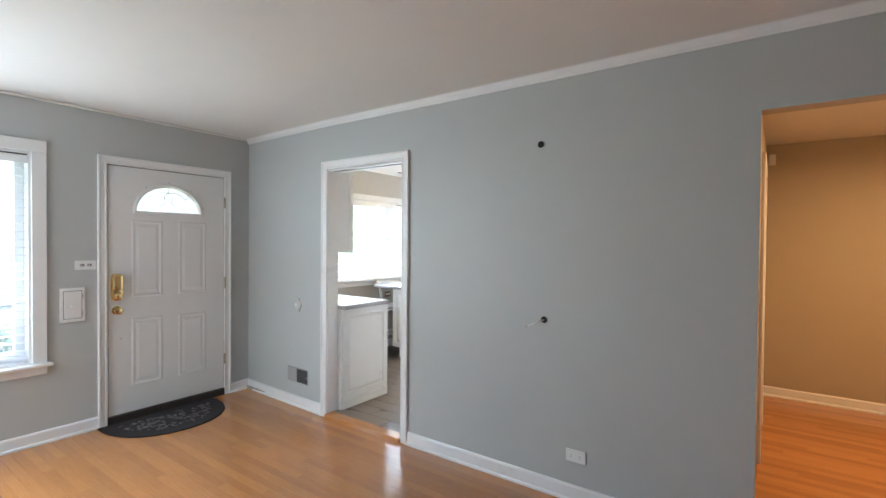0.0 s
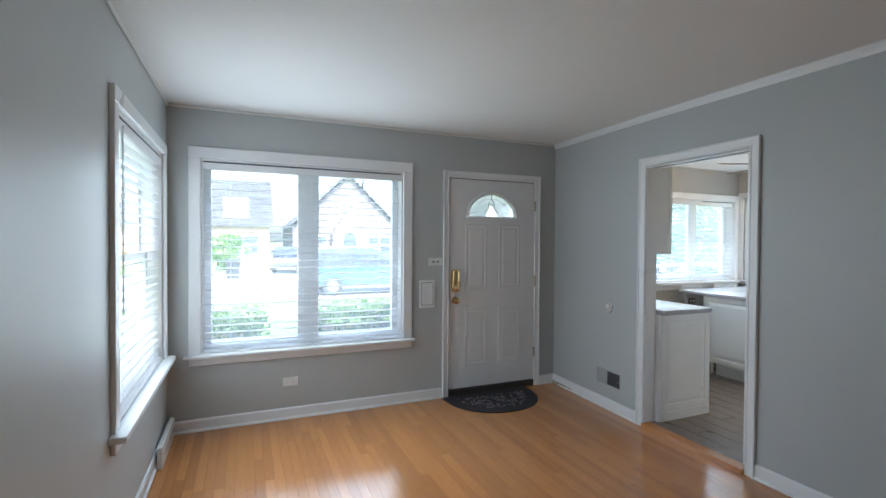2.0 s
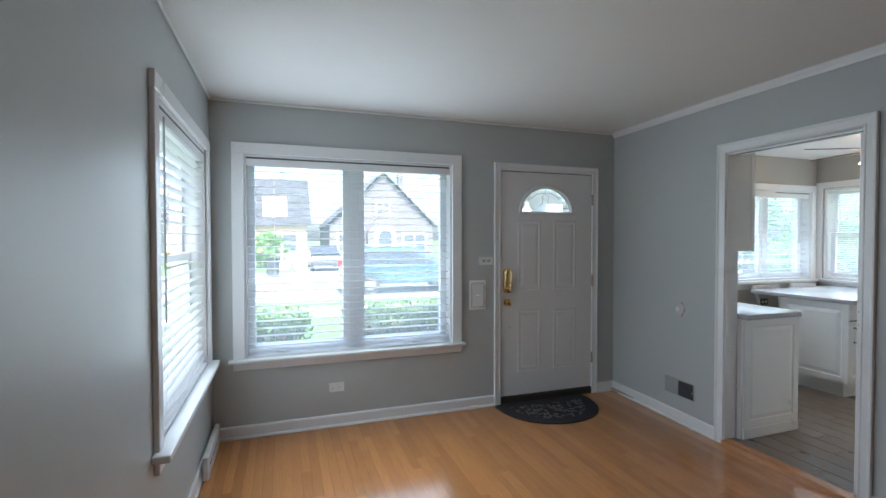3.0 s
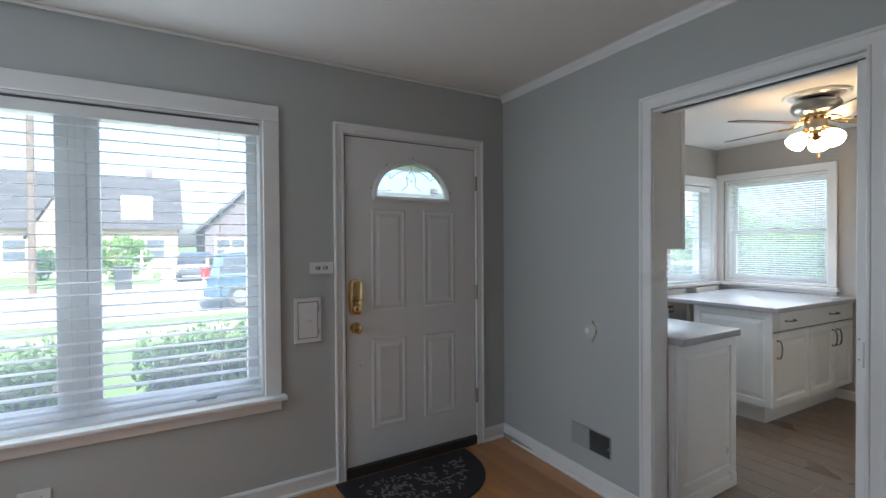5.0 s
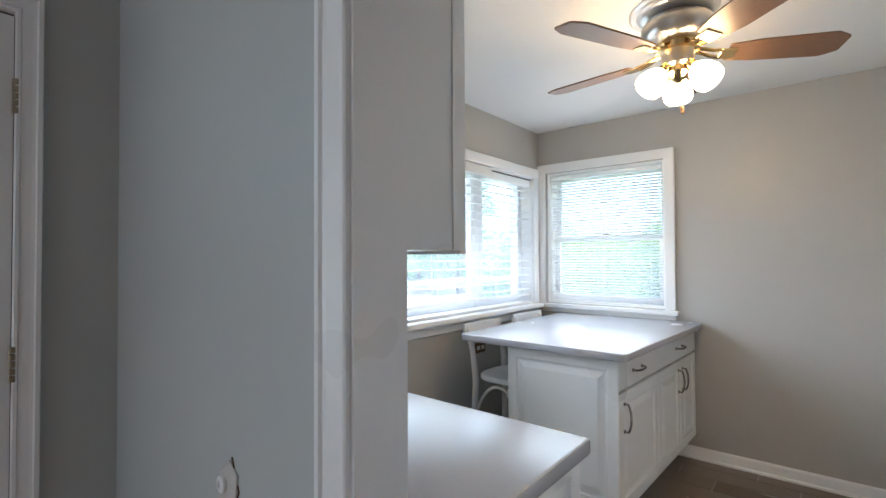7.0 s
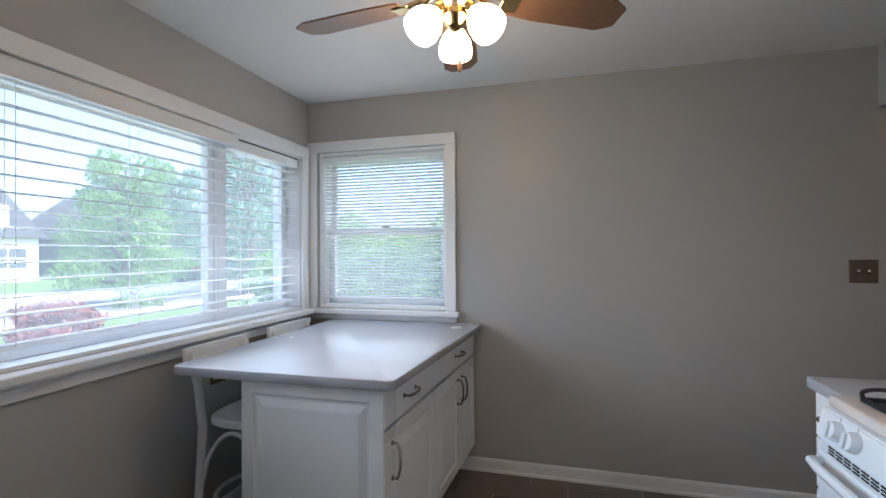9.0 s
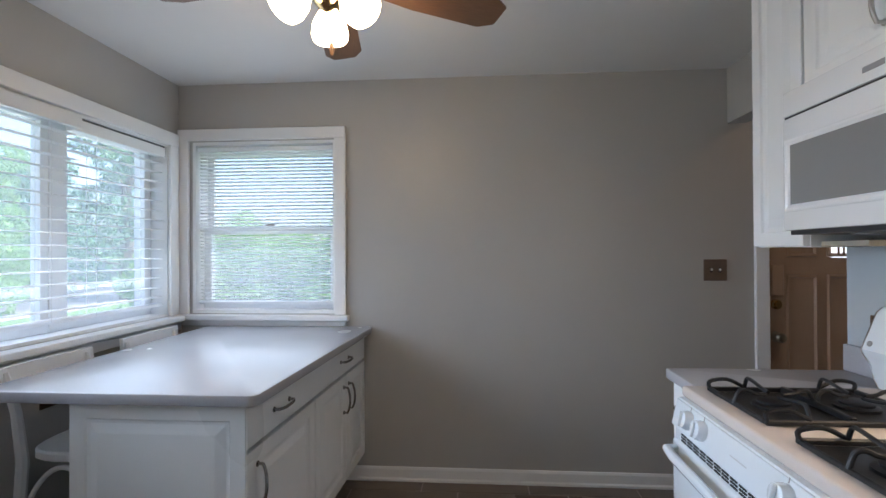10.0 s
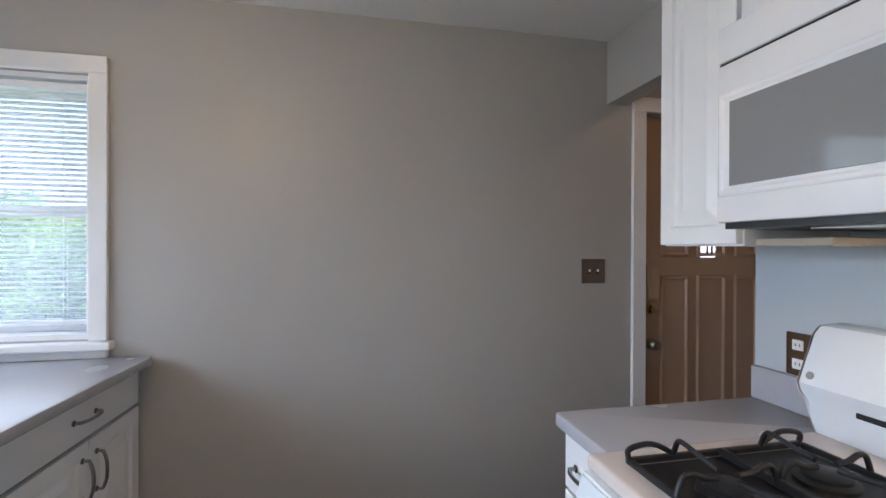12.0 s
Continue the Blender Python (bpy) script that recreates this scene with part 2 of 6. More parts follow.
def join(bm, other, m=None):
    vs = [bm.verts.new(m @ v.co if m else v.co) for v in other.verts]
    other.verts.index_update()
    for f in other.faces:
        bm.faces.new([vs[v.index] for v in f.verts])
    other.free()
    return bm


def moved(bm, m):
    bmesh.ops.transform(bm, matrix=m, verts=bm.verts)
    return bm


def lathe(profile, n=24, bm=None, caps=True):
    """Turns (radius, height) pairs round the z axis."""
    bm = bm or bmesh.new()
    rings = []
    for r, z in profile:
        rings.append([bm.verts.new((r * math.cos(2 * math.pi * i / n), r * math.sin(2 * math.pi * i / n), z)) for i in range(n)])
    for a, b in zip(rings, rings[1:]):
        for i in range(n):
            bm.faces.new((a[i], a[(i + 1) % n], b[(i + 1) % n], b[i]))
    if caps and profile[0][0] > 1e-4:
        bm.faces.new(rings[0][::-1])
    if caps and profile[-1][0] > 1e-4:
        bm.faces.new(rings[-1])
    return bm


def tube(points, radius, n=8, bm=None, radii=None):
    """A round bar along a line of points."""
    bm = bm or bmesh.new()
    pts = [Vector(p) for p in points]
    rings = []
    side = None
    for i, p in enumerate(pts):
        d = (pts[min(i + 1, len(pts) - 1)] - pts[max(i - 1, 0)]).normalized()
        if side is None:
            side = d.orthogonal().normalized()
        side = (side - d * side.dot(d)).normalized()
        up = d.cross(side)
        r = radii[i] if radii else radius
        rings.append([bm.verts.new(p + r * (math.cos(2 * math.pi * k / n) * side + math.sin(2 * math.pi * k / n) * up)) for k in range(n)])
    for a, b in zip(rings, rings[1:]):
        for k in range(n):
            bm.faces.new((a[k], a[(k + 1) % n], b[(k + 1) % n], b[k]))
    bm.faces.new(rings[0][::-1])
    bm.faces.new(rings[-1])
    return bm


def arc(p0, p1, bulge, n=10):
    """Points from p0 to p1 that bow out by the vector bulge."""
    a, b, c = Vector(p0), Vector(p1), Vector(bulge)
    return [a.lerp(b, i / n) + c * (math.sin(math.pi * i / n) ** 0.6) for i in range(n + 1)]


def raised_panel(w, h, steps, bm=None):
    """Nested rectangles in the xz plane, looking to -y; steps are (inset, height)."""
    bm = bm or bmesh.new()
    rings = []
    for inset, d in steps:
        a, b = w / 2 - inset, h / 2 - inset
        rings.append([bm.verts.new((x, -d, z)) for x, z in ((-a, -b), (a, -b), (a, b), (-a, b))])
    for r, s in zip(rings, rings[1:]):
        for i in range(4):
            bm.faces.new((r[i], r[(i + 1) % 4], s[(i + 1) % 4], s[i]))
    bm.faces.new(rings[-1])
    bm.faces.new(rings[0][::-1])
    return bm


FACE_X_NEG, FACE_X_POS, FACE_Y_NEG, FACE_Y_POS = -90, 90, 0, 180


def slab_cells(a0, a1, z0, z1, holes):
    """Cuts a wall's face into cells round its openings."""
    us = sorted({a0, a1, *[v for h in holes for v in h[:2] if a0 < v < a1]})
    out = []
    for u0, u1 in zip(us, us[1:]):
        um = (u0 + u1) / 2
        cuts = sorted((h[2], h[3]) for h in holes if h[0] < um < h[1])
        z = z0
        for c0, c1 in cuts:
            if c0 > z:
                out.append((u0, u1, z, c0))
            z = max(z, c1)
        if z < z1:
            out.append((u0, u1, z, z1))
    return out


def wall(name, label, mat, axis, t0, t1, a0, a1, z0, z1, holes=()):
    bm = bmesh.new()
    for u0, u1, w0, w1 in slab_cells(a0, a1, z0, z1, holes):
        if axis == "x":
            box(t0, t1, u0, u1, w0, w1, bm=bm)
        else:
            box(u0, u1, t0, t1, w0, w1, bm=bm)
    bmesh.ops.remove_doubles(bm, verts=bm.verts, dist=1e-5)
    return tagged(part(name, bm, mat), label, "wall", kind="structure")


def baseboard(label, axis, face, sign, a0, a1, zf=0.0, mat=None, h=0.095):
    """A skirting with an eased top and a shoe along one stretch of wall."""
    prof = [(0, 0), (0.022, 0), (0.022, 0.012), (0.014, 0.02), (0.014, h - 0.012), (0.008, h), (0, h)]
    bm = bmesh.new()
    ends = []
    for a in (a0, a1):
        ends.append([bm.verts.new((face + sign * d, a, z + zf) if axis == "x" else (a, face + sign * d, z + zf)) for d, z in prof])
    n = len(prof)
    for i in range(n):
        bm.faces.new((ends[0][i], ends[0][(i + 1) % n], ends[1][(i + 1) % n], ends[1][i]))
    bm.faces.new(ends[0])
    bm.faces.new(ends[1][::-1])
    return tagged(part("baseboard", bm, mat or TRIM), label, "baseboard", kind="structure")


SKEW = 0.046                                   # swings the partition's front end back to fit the camera's view
H, HK, FL = 2.485, 2.40, -0.03                  # ceilings of living room and kitchen, living room floor
KX, KY0, KY1, EX = -0.06, 0.11, 3.055, 3.15   # kitchen: front wall, divider, far wall, stove wall
LY, LX1 = -3.52, 6.2                           # living room: window wall, back wall
OUT = 0.22                                     # thickness of the outer walls

# ---- walls ----
wall("wall_front", "pale grey painted front wall with window and door", WALL, "x", -OUT, 0, LY - OUT, 0.055, -0.6, H + 0.2,
     [(-3.29, -1.645, 0.565, 2.09), (-1.185, -0.205, -0.02, 2.08)])
wall("wall_kitchen_front", "greige painted kitchen wall below and above windows", KWALL, "x", KX - OUT, KX, 0.0552, KY1 + OUT, -0.6, H + 0.2,
     [(0.70, 2.965, 0.985, 2.012)])
wall("wall_side", "pale grey painted side wall with sash window", WALL, "y", LY - OUT, LY, 0.0, LX1 + OUT, -0.6, H + 0.2, [(0.20, 1.53, 0.60, 2.07)])
def swung_to_view(ob, x1=1.255):
    """Swings the stretch of partition before the doorway back at the front corner, to fit the camera's view."""
    for v in ob.data.vertices:
        if v.co.x < x1 and v.co.y < 0.05:
            v.co.y += SKEW * (1 - v.co.x / x1)
    return ob


swung_to_view(wall("wall_divider", "pale grey painted partition between living room and kitchen", WALL, "y", 0.0, 0.055, 0.0, LX1, -0.1, 2.6,
                   [(1.255, 2.091, -1, 2.07), (4.279, 5.75, -1, 2.10)]))
wall("wall_divider_kitchen_side", "greige painted kitchen face of the partition", KWALL, "y", 0.055, KY0, KX, LX1, -0.1, 2.6,
     [(1.255, 2.091, -1, 2.07), (4.279, 5.75, -1, 2.10)])
wall("wall_kitchen_far", "greige painted kitchen wall with sash window", KWALL, "y", KY1, KY1 + OUT, KX, 6.4, -0.6, H + 0.2,
     [(0.03, 0.935, 0.99, 2.045), (3.43, 4.24, 0.0, 2.053)])
wall("wall_stove", "pale blue-grey painted wall behind the stove", BSWALL, "x", EX, EX + 0.11, KY0, 2.127, -0.1, 2.6)
wall("wall_header", "greige painted header over the back passage", KWALL, "x", 3.215, 3.32, 2.127, KY1, 2.085, 2.6)
wall("wall_passage_end", "greige painted end wall of the back passage", KWALL, "x", 4.24, 4.252, 0.11, KY1, -0.1, 2.6)
wall("wall_passage_side", "greige painted side wall of the back passage", KWALL, "y", 1.2, 1.3, EX + 0.11, 4.24, -0.1, 2.6)
wall("wall_back", "pale grey painted back wall of the living room", WALL, "x", LX1, LX1 + 0.15, LY - OUT, KY1 + OUT, -0.6, H + 0.2)
wall("wall_dining_far", "beige painted wall of the room beyond", TANWALL, "y", 2.99, 3.05, 4.262, LX1, -0.1, 2.6)
wall("wall_dining_side", "beige painted side wall of the room beyond", TANWALL, "x", 4.252, 4.262, KY0, 2.99, -0.1, 2.6)

# ---- floors and ceilings ----
tagged(part("floor_base", box(-OUT, LX1, LY, 2.99, -0.15, FL - 0.016), OAKGAP), "dark oak floor joints under the strips", "floor", kind="structure")
tagged(part("ceiling_living", box(0, LX1, LY, 0.05, H, H + 0.1), CEIL), "smooth off-white living room ceiling", "ceiling", kind="structure")
tagged(part("ceiling_kitchen", box(KX, 4.252, KY0, KY1, HK, HK + 0.1), CEIL), "smooth white kitchen ceiling", "ceiling", kind="structure")
tagged(part("ceiling_dining", box(4.252, LX1, KY0, 2.99, H - 0.03, H + 0.1), CEIL), "off-white ceiling of the room beyond", "ceiling", kind="structure")
tagged(part("threshold", box(1.257, 2.089, -0.035, 0.06, -0.06, 0.004, 0.006), OAK), "honey oak threshold strip in the kitchen doorway", "threshold", kind="structure")

# crown moulding on the partition
prof = [(0, 0), (0.008, 0), (0.012, 0.008), (0.014, 0.016), (0.030, 0.034), (0.034, 0.042), (0.040, 0.046), (0, 0.046)]
bm = bmesh.new()
ends = [[bm.verts.new((a, -d, H - 0.046 + z)) for d, z in prof] for a in (0.0, 1.255, LX1)]
for e0, e1 in zip(ends, ends[1:]):
    for i in range(len(prof)):
        j = (i + 1) % len(prof)
        bm.faces.new((e0[i], e0[j], e1[j], e1[i]))
swung_to_view(tagged(part("crown_trim", bm, TRIM), "white crown moulding along the ceiling", "moulding", kind="structure"))
for nm, b3 in (("cove_trim", box(0, 0.018, LY, 0.04, H - 0.018, H, 0.006)), ("cove_trim", box(0.018, LX1, LY, LY + 0.018, H - 0.018, H, 0.006))):
    tagged(part(nm, b3, CEIL), "narrow off-white cove strip at the ceiling", "moulding", kind="structure")

baseboard("white baseboard under the front window", "x", 0, 1, LY, -1.245, FL)
baseboard("white baseboard beside the front door", "x", 0, 1, -0.150, 0.04, FL)
swung_to_view(baseboard("white baseboard along the partition", "y", 0, -1, 0.0, 1.19, FL))
baseboard("white baseboard along the partition", "y", 0, -1, 2.153, 4.279, FL)
baseboard("white baseboard along the side wall", "y", LY, 1, 0.0, LX1, FL)
baseboard("white baseboard of the kitchen far wall", "y", KY1, -1, 0.96, 3.35, h=0.08)
baseboard("white baseboard under the kitchen window", "x", KX, 1, 0.66, KY1)
baseboard("cream baseboard in the room beyond", "y", 2.99, -1, 4.262, LX1, FL)


# ---- window and door trim ----
def casing(name, label, axis, face, sign, a0, a1, z0, z1, w, mat=TRIM, d=0.022, bottom=False, inner=0.004):
    """Flat casing boards round an opening whose outer edges are given."""
    t = thing(name, label, "trim", kind="structure")

    def board(nm, u0, u1, v0, v1, dd=d):
        lo, hi = sorted((face, face + sign * dd))
        part(nm, box(lo, hi, u0, u1, v0, v1, 0.003) if axis == "x" else box(u0, u1, lo, hi, v0, v1, 0.003), mat, t)
    board("head", a0, a1, z1 - w, z1, d + 0.002)
    board("side_board", a0, a0 + w, z0, z1 - w)
    board("side_board", a1 - w, a1, z0, z1 - w)
    if bottom:
        board("apron", a0, a1, z0 - w, z0)
    return t


casing("trim_front_window", "white painted flat casing of the front window", "x", 0, 1, -3.375, -1.56, 0.55, 2.178, 0.085)


def moulded_casing(name, label, axis, face, sign, a0, a1, z0, z1, w, mat=TRIM, d=0.022):
    """A casing with a raised back band and an inner bead, mitred at the head."""
    t = thing(name, label, "trim", kind="structure")
    prof = [(0, 0), (0, d - 0.002), (0.002, d), (0.012, d), (0.016, d - 0.005), (0.024, d - 0.007), (w - 0.014, d - 0.010), (w - 0.011, d - 0.007), (w - 0.003, d - 0.007), (w, d - 0.010), (w, 0)]

    def strip(nm, ends):
        bm = bmesh.new()
        rows = [[bm.verts.new((face + sign * q, *at(u)) if axis == "x" else (at(u)[0], face + sign * q, at(u)[1])) for u, q in prof] for at in ends]
        n = len(prof)
        for i in range(n):
            bm.faces.new((rows[0][i], rows[0][(i + 1) % n], rows[1][(i + 1) % n], rows[1][i]))
        bm.faces.new(rows[0])
        bm.faces.new(rows[1][::-1])
        part(nm, bm, mat, t)
    strip("head", (lambda u: (a0 + u, z1 - u), lambda u: (a1 - u, z1 - u)))
    strip("side_board", (lambda u: (a0 + u, z0), lambda u: (a0 + u, z1 - u)))
    strip("side_board", (lambda u: (a1 - u, z0), lambda u: (a1 - u, z1 - u)))
    return t


moulded_casing("trim_front_door", "white painted moulded casing of the front door", "x", 0, 1, -1.245, -0.150, FL, 2.138, 0.062)
moulded_casing("trim_kitchen_doorway", "white painted moulded casing of the kitchen doorway", "y", 0, -1, 1.190, 2.153, FL, 2.142, 0.066)
casing("trim_kitchen_doorway_back", "white painted casing on the kitchen side", "y", KY0, 1, 1.230, 2.121, 0.92, 2.142, 0.03, d=0.004)
casing("trim_side_window", "white painted casing of the side window", "y", LY, 1, 0.125, 1.605, 0.55, 2.145, 0.075)
casing("trim_kitchen_side_window", "white painted casing of the kitchen sash window", "y", KY1, -1, -0.054, 0.998, 0.985, 2.12, 0.068)
casing("trim_back_door", "white painted casing of the back door", "y", KY1, -1, 3.352, 4.2, 0, 2.13, 0.075)
casing("trim_kitchen_front_window", "white painted casing of the kitchen picture window", "x", KX, 1, 0.63, 3.03, 0.985, 2.085, 0.075)
casing("trim_dining_door", "cream casing on the side wall of the room beyond", "x", 4.262, 1, 1.2, 2.1, FL, 2.1, 0.07)
tagged(part("stool_trim", box(0, 0.065, -3.405, -1.535, 0.543, 0.566, 0.006, seg=2), TRIM), "white painted window stool of the front window", "window sill", kind="structure")
tagged(part("apron_trim", box(0, 0.02, -3.375, -1.56, 0.482, 0.542, 0.004), TRIM), "white painted apron under the front window", "trim", kind="structure")
tagged(part("stool_trim", box(0.09, 1.65, LY, LY + 0.07, 0.565, 0.597, 0.006, seg=2), TRIM), "white painted stool of the side window", "window sill", kind="structure")
tagged(part("apron_trim", box(0.125, 1.605, LY, LY + 0.02, 0.50, 0.563, 0.004), TRIM), "white painted apron under the side window", "trim", kind="structure")
tagged(part("stool_trim", box(-0.056, 1.02, KY1 - 0.05, KY1, 0.95, 0.983, 0.006, seg=2), TRIM), "white painted stool of the kitchen sash window", "window sill", kind="structure")
tagged(part("stool_trim", box(KX, KX + 0.075, 0.6, KY1 - 0.05, 0.95, 0.983, 0.006, seg=2), TRIM), "white painted stool of the kitchen picture window", "window sill", kind="structure")
tagged(part("apron_trim", box(KX, KX + 0.034, 0.63, 3.05, 0.935, 0.9485, 0.004), TRIM), "white bead under the kitchen window stool", "trim", kind="structure")
tagged(part("apron_trim", box(KX, KX + 0.022, 0.63, 3.05, 0.885, 0.934, 0.004), TRIM), "white painted apron under the kitchen windows", "trim", kind="structure")
tagged(part("apron_trim", box(-0.03, 0.998, KY1 - 0.02, KY1, 0.915, 0.948, 0.004), TRIM), "white painted apron under the kitchen sash window", "trim", kind="structure")

# doorway lining with the pocket door's slot, strike and head track
jam = thing("jamb_kitchen_doorway", "white painted lining of the pocket doorway with a dark track slot", "door frame", kind="structure")
part("side_lining", box(1.255, 1.262, -0.002, KY0 + 0.002, FL, 2.07), TRIM, jam)
part("side_lining", box(2.083, 2.091, -0.002, 0.030, FL, 2.07), TRIM, jam)
part("side_lining", box(2.083, 2.091, 0.080, KY0 + 0.002, 0, 2.07), TRIM, jam)
part("head_lining", box(1.262, 2.083, -0.002, 0.030, 2.06, 2.07), TRIM, jam)
part("head_lining", box(1.262, 2.083, 0.080, KY0 + 0.002, 2.06, 2.07), TRIM, jam)
part("track_slot", box(1.262, 2.083, 0.030, 0.080, 2.066, 2.07), DARK, jam, "dark pocket door track")
pd = thing("pocket_door", "white sliding pocket door pushed back into the wall", "door", (2.066, 0.055, 0.005))
part("door_leaf", box(2.046, 2.0905, 0.036, 0.074, 0.008, 2.058, 0.003), TRIM, pd)
lat = part("cup_pull", box(2.066, 2.0905, 0.0335, 0.036, 0.948, 1.042, 0.001), STEEL, pd, "dull metal cup pull with dark recess")
part("recess", moved(lathe([(0.011, 0), (0.011, 0.0012), (0, 0.0012)], 20), pose(2.082, 0.0336, 0.995, 90, 0, 0) @ Matrix.Diagonal((0.85, 3.0, 1, 1))), BRONZE, lat, "dark oval recess")
part("recess_floor", moved(lathe([(0.008, 0), (0.008, 0.0006), (0, 0.0006)], 20), pose(2.083, 0.0323, 0.995, 90, 0, 0) @ Matrix.Diagonal((0.85, 3.2, 1, 1))), TAND, lat, "bare wood in the recess")
for z in (0.975, 1.05):
    part("screw", moved(lathe([(0.0028, 0), (0.0028, 0.001), (0, 0.001)], 8), pose(2.056, 0.036, z, 90, 0, 0)), BRONZE, pd)


# ---- windows ----
def sash(name, parent, axis, c, th, a0, a1, z0, z1, w, mat=VINYL, glass=GLASS):
    """Four rails round a pane."""
    def rail(nm, u0, u1, v0, v1):
        part(nm, box(c - th / 2, c + th / 2, u0, u1, v0, v1, 0.003) if axis == "x" else box(u0, u1, c - th / 2, c + th / 2, v0, v1, 0.003), mat, f)
    f = part(name, box(c - th / 2, c + th / 2, a0, a1, z0, z0 + w, 0.003) if axis == "x" else box(a0, a1, c - th / 2, c + th / 2, z0, z0 + w, 0.003), mat, parent)
    rail("rail", a0, a1, z1 - w, z1)
    rail("stile", a0, a0 + w, z0 + w, z1 - w)
    rail("stile", a1 - w, a1, z0 + w, z1 - w)
    g = part("pane", box(c - 0.002, c + 0.002, a0 + w, a1 - w, z0 + w, z1 - w) if axis == "x" else box(a0 + w, a1 - w, c - 0.002, c + 0.002, z0 + w, z1 - w), glass, f, "window glass whitened by a glare veil")
    g.visible_shadow = False
    return f


def liner(parent, axis, f0, f1, a0, a1, z0, z1, th=0.02, mat=TRIM):
    """The four boards that line an opening through the wall."""
    lo, hi = sorted((f0, f1))
    for nm, u0, u1, v0, v1 in (("liner", a0, a0 + th, z0, z1), ("liner", a1 - th, a1, z0, z1), ("liner", a0 + th, a1 - th, z0, z0 + th), ("liner", a0 + th, a1 - th, z1 - th, z1)):
        part(nm, box(lo, hi, u0, u1, v0, v1) if axis == "x" else box(u0, u1, lo, hi, v0, v1), mat, parent)


# front picture window: two casements
w1 = thing("window_1", "white double casement front window with crank handles", "window", (0, -2.47, 0.56), kind="structure")
liner(w1, "x", -OUT + 0.01, -0.001, -3.29, -1.645, 0.565, 2.09, 0.014)
sash("sash_frame", w1, "x", -0.13, 0.05, -3.276, -2.50, 0.579, 2.076, 0.055)
sash("sash_frame", w1, "x", -0.13, 0.05, -2.435, -1.659, 0.579, 2.076, 0.055)
part("mullion", box(-0.155, -0.10, -2.50, -2.435, 0.579, 2.076, 0.003), VINYL, w1)
for yc in (-3.02, -1.93):
    cr = part("crank_handle", box(-0.095, -0.06, yc - 0.05, yc + 0.05, 0.579, 0.597, 0.006), VINYL, w1, "white folded crank handle")
    part("lever", tube([(-0.075, yc - 0.04, 0.603), (-0.06, yc, 0.607), (-0.055, yc + 0.06, 0.601)], 0.006), VINYL, cr, smooth=True)

# side sash window
w2 = thing("window_2", "white double-hung side window", "window", (0.86, LY, 0.6), kind="structure")
liner(w2, "y", LY - OUT + 0.01, LY - 0.001, 0.20, 1.53, 0.60, 2.07, 0.02)
sash("upper_sash", w2, "y", LY - 0.15, 0.035, 0.22, 1.51, 1.335, 2.05, 0.04)
sash("lower_sash", w2, "y", LY - 0.11, 0.035, 0.22, 1.51, 0.62, 1.375, 0.045)
part("sash_lock", box(0.83, 0.9, LY - 0.105, LY - 0.08, 1.376, 1.392, 0.004), BRASS, w2, "small brass sash lock")

# kitchen sash window
w3 = thing("window_3", "white double-hung kitchen window", "window", (0.48, KY1, 0.99), kind="structure")
liner(w3, "y", KY1 + 0.001, KY1 + OUT - 0.01, 0.03, 0.935, 0.99, 2.045, 0.02)
sash("upper_sash", w3, "y", KY1 + 0.15, 0.035, 0.05, 0.915, 1.49, 2.025, 0.04, glass=SASHGLASS)
sash("lower_sash", w3, "y", KY1 + 0.11, 0.035, 0.05, 0.915, 1.01, 1.53, 0.045, glass=SASHGLASS)
part("sash_lock", box(0.455, 0.51, KY1 + 0.08, KY1 + 0.105, 1.531, 1.547, 0.004), BRONZE, w3, "small dark sash lock")

# kitchen picture window, three lights
w4 = thing("window_4", "white kitchen picture window with two side casements", "window", (KX, 1.8, 0.985), kind="structure")
liner(w4, "x", KX - OUT + 0.01, KX - 0.001, 0.70, 2.965, 0.985, 2.012, 0.014)
sash("sash_frame", w4, "x", KX - 0.13, 0.05, 0.714, 1.15, 0.999, 1.998, 0.05, glass=VEILED)
sash("picture_frame", w4, "x", KX - 0.13, 0.05, 1.20, 2.285, 0.999, 1.998, 0.04, glass=VEILED)
sash("sash_frame", w4, "x", KX - 0.13, 0.05, 2.335, 2.951, 0.999, 1.998, 0.05, glass=VEILED)
part("mullion", box(KX - 0.155, KX - 0.10, 1.15, 1.20, 0.999, 1.998, 0.003), VINYL, w4)
part("mullion", box(KX - 0.155, KX - 0.10, 2.285, 2.335, 0.999, 1.998, 0.003), VINYL, w4)


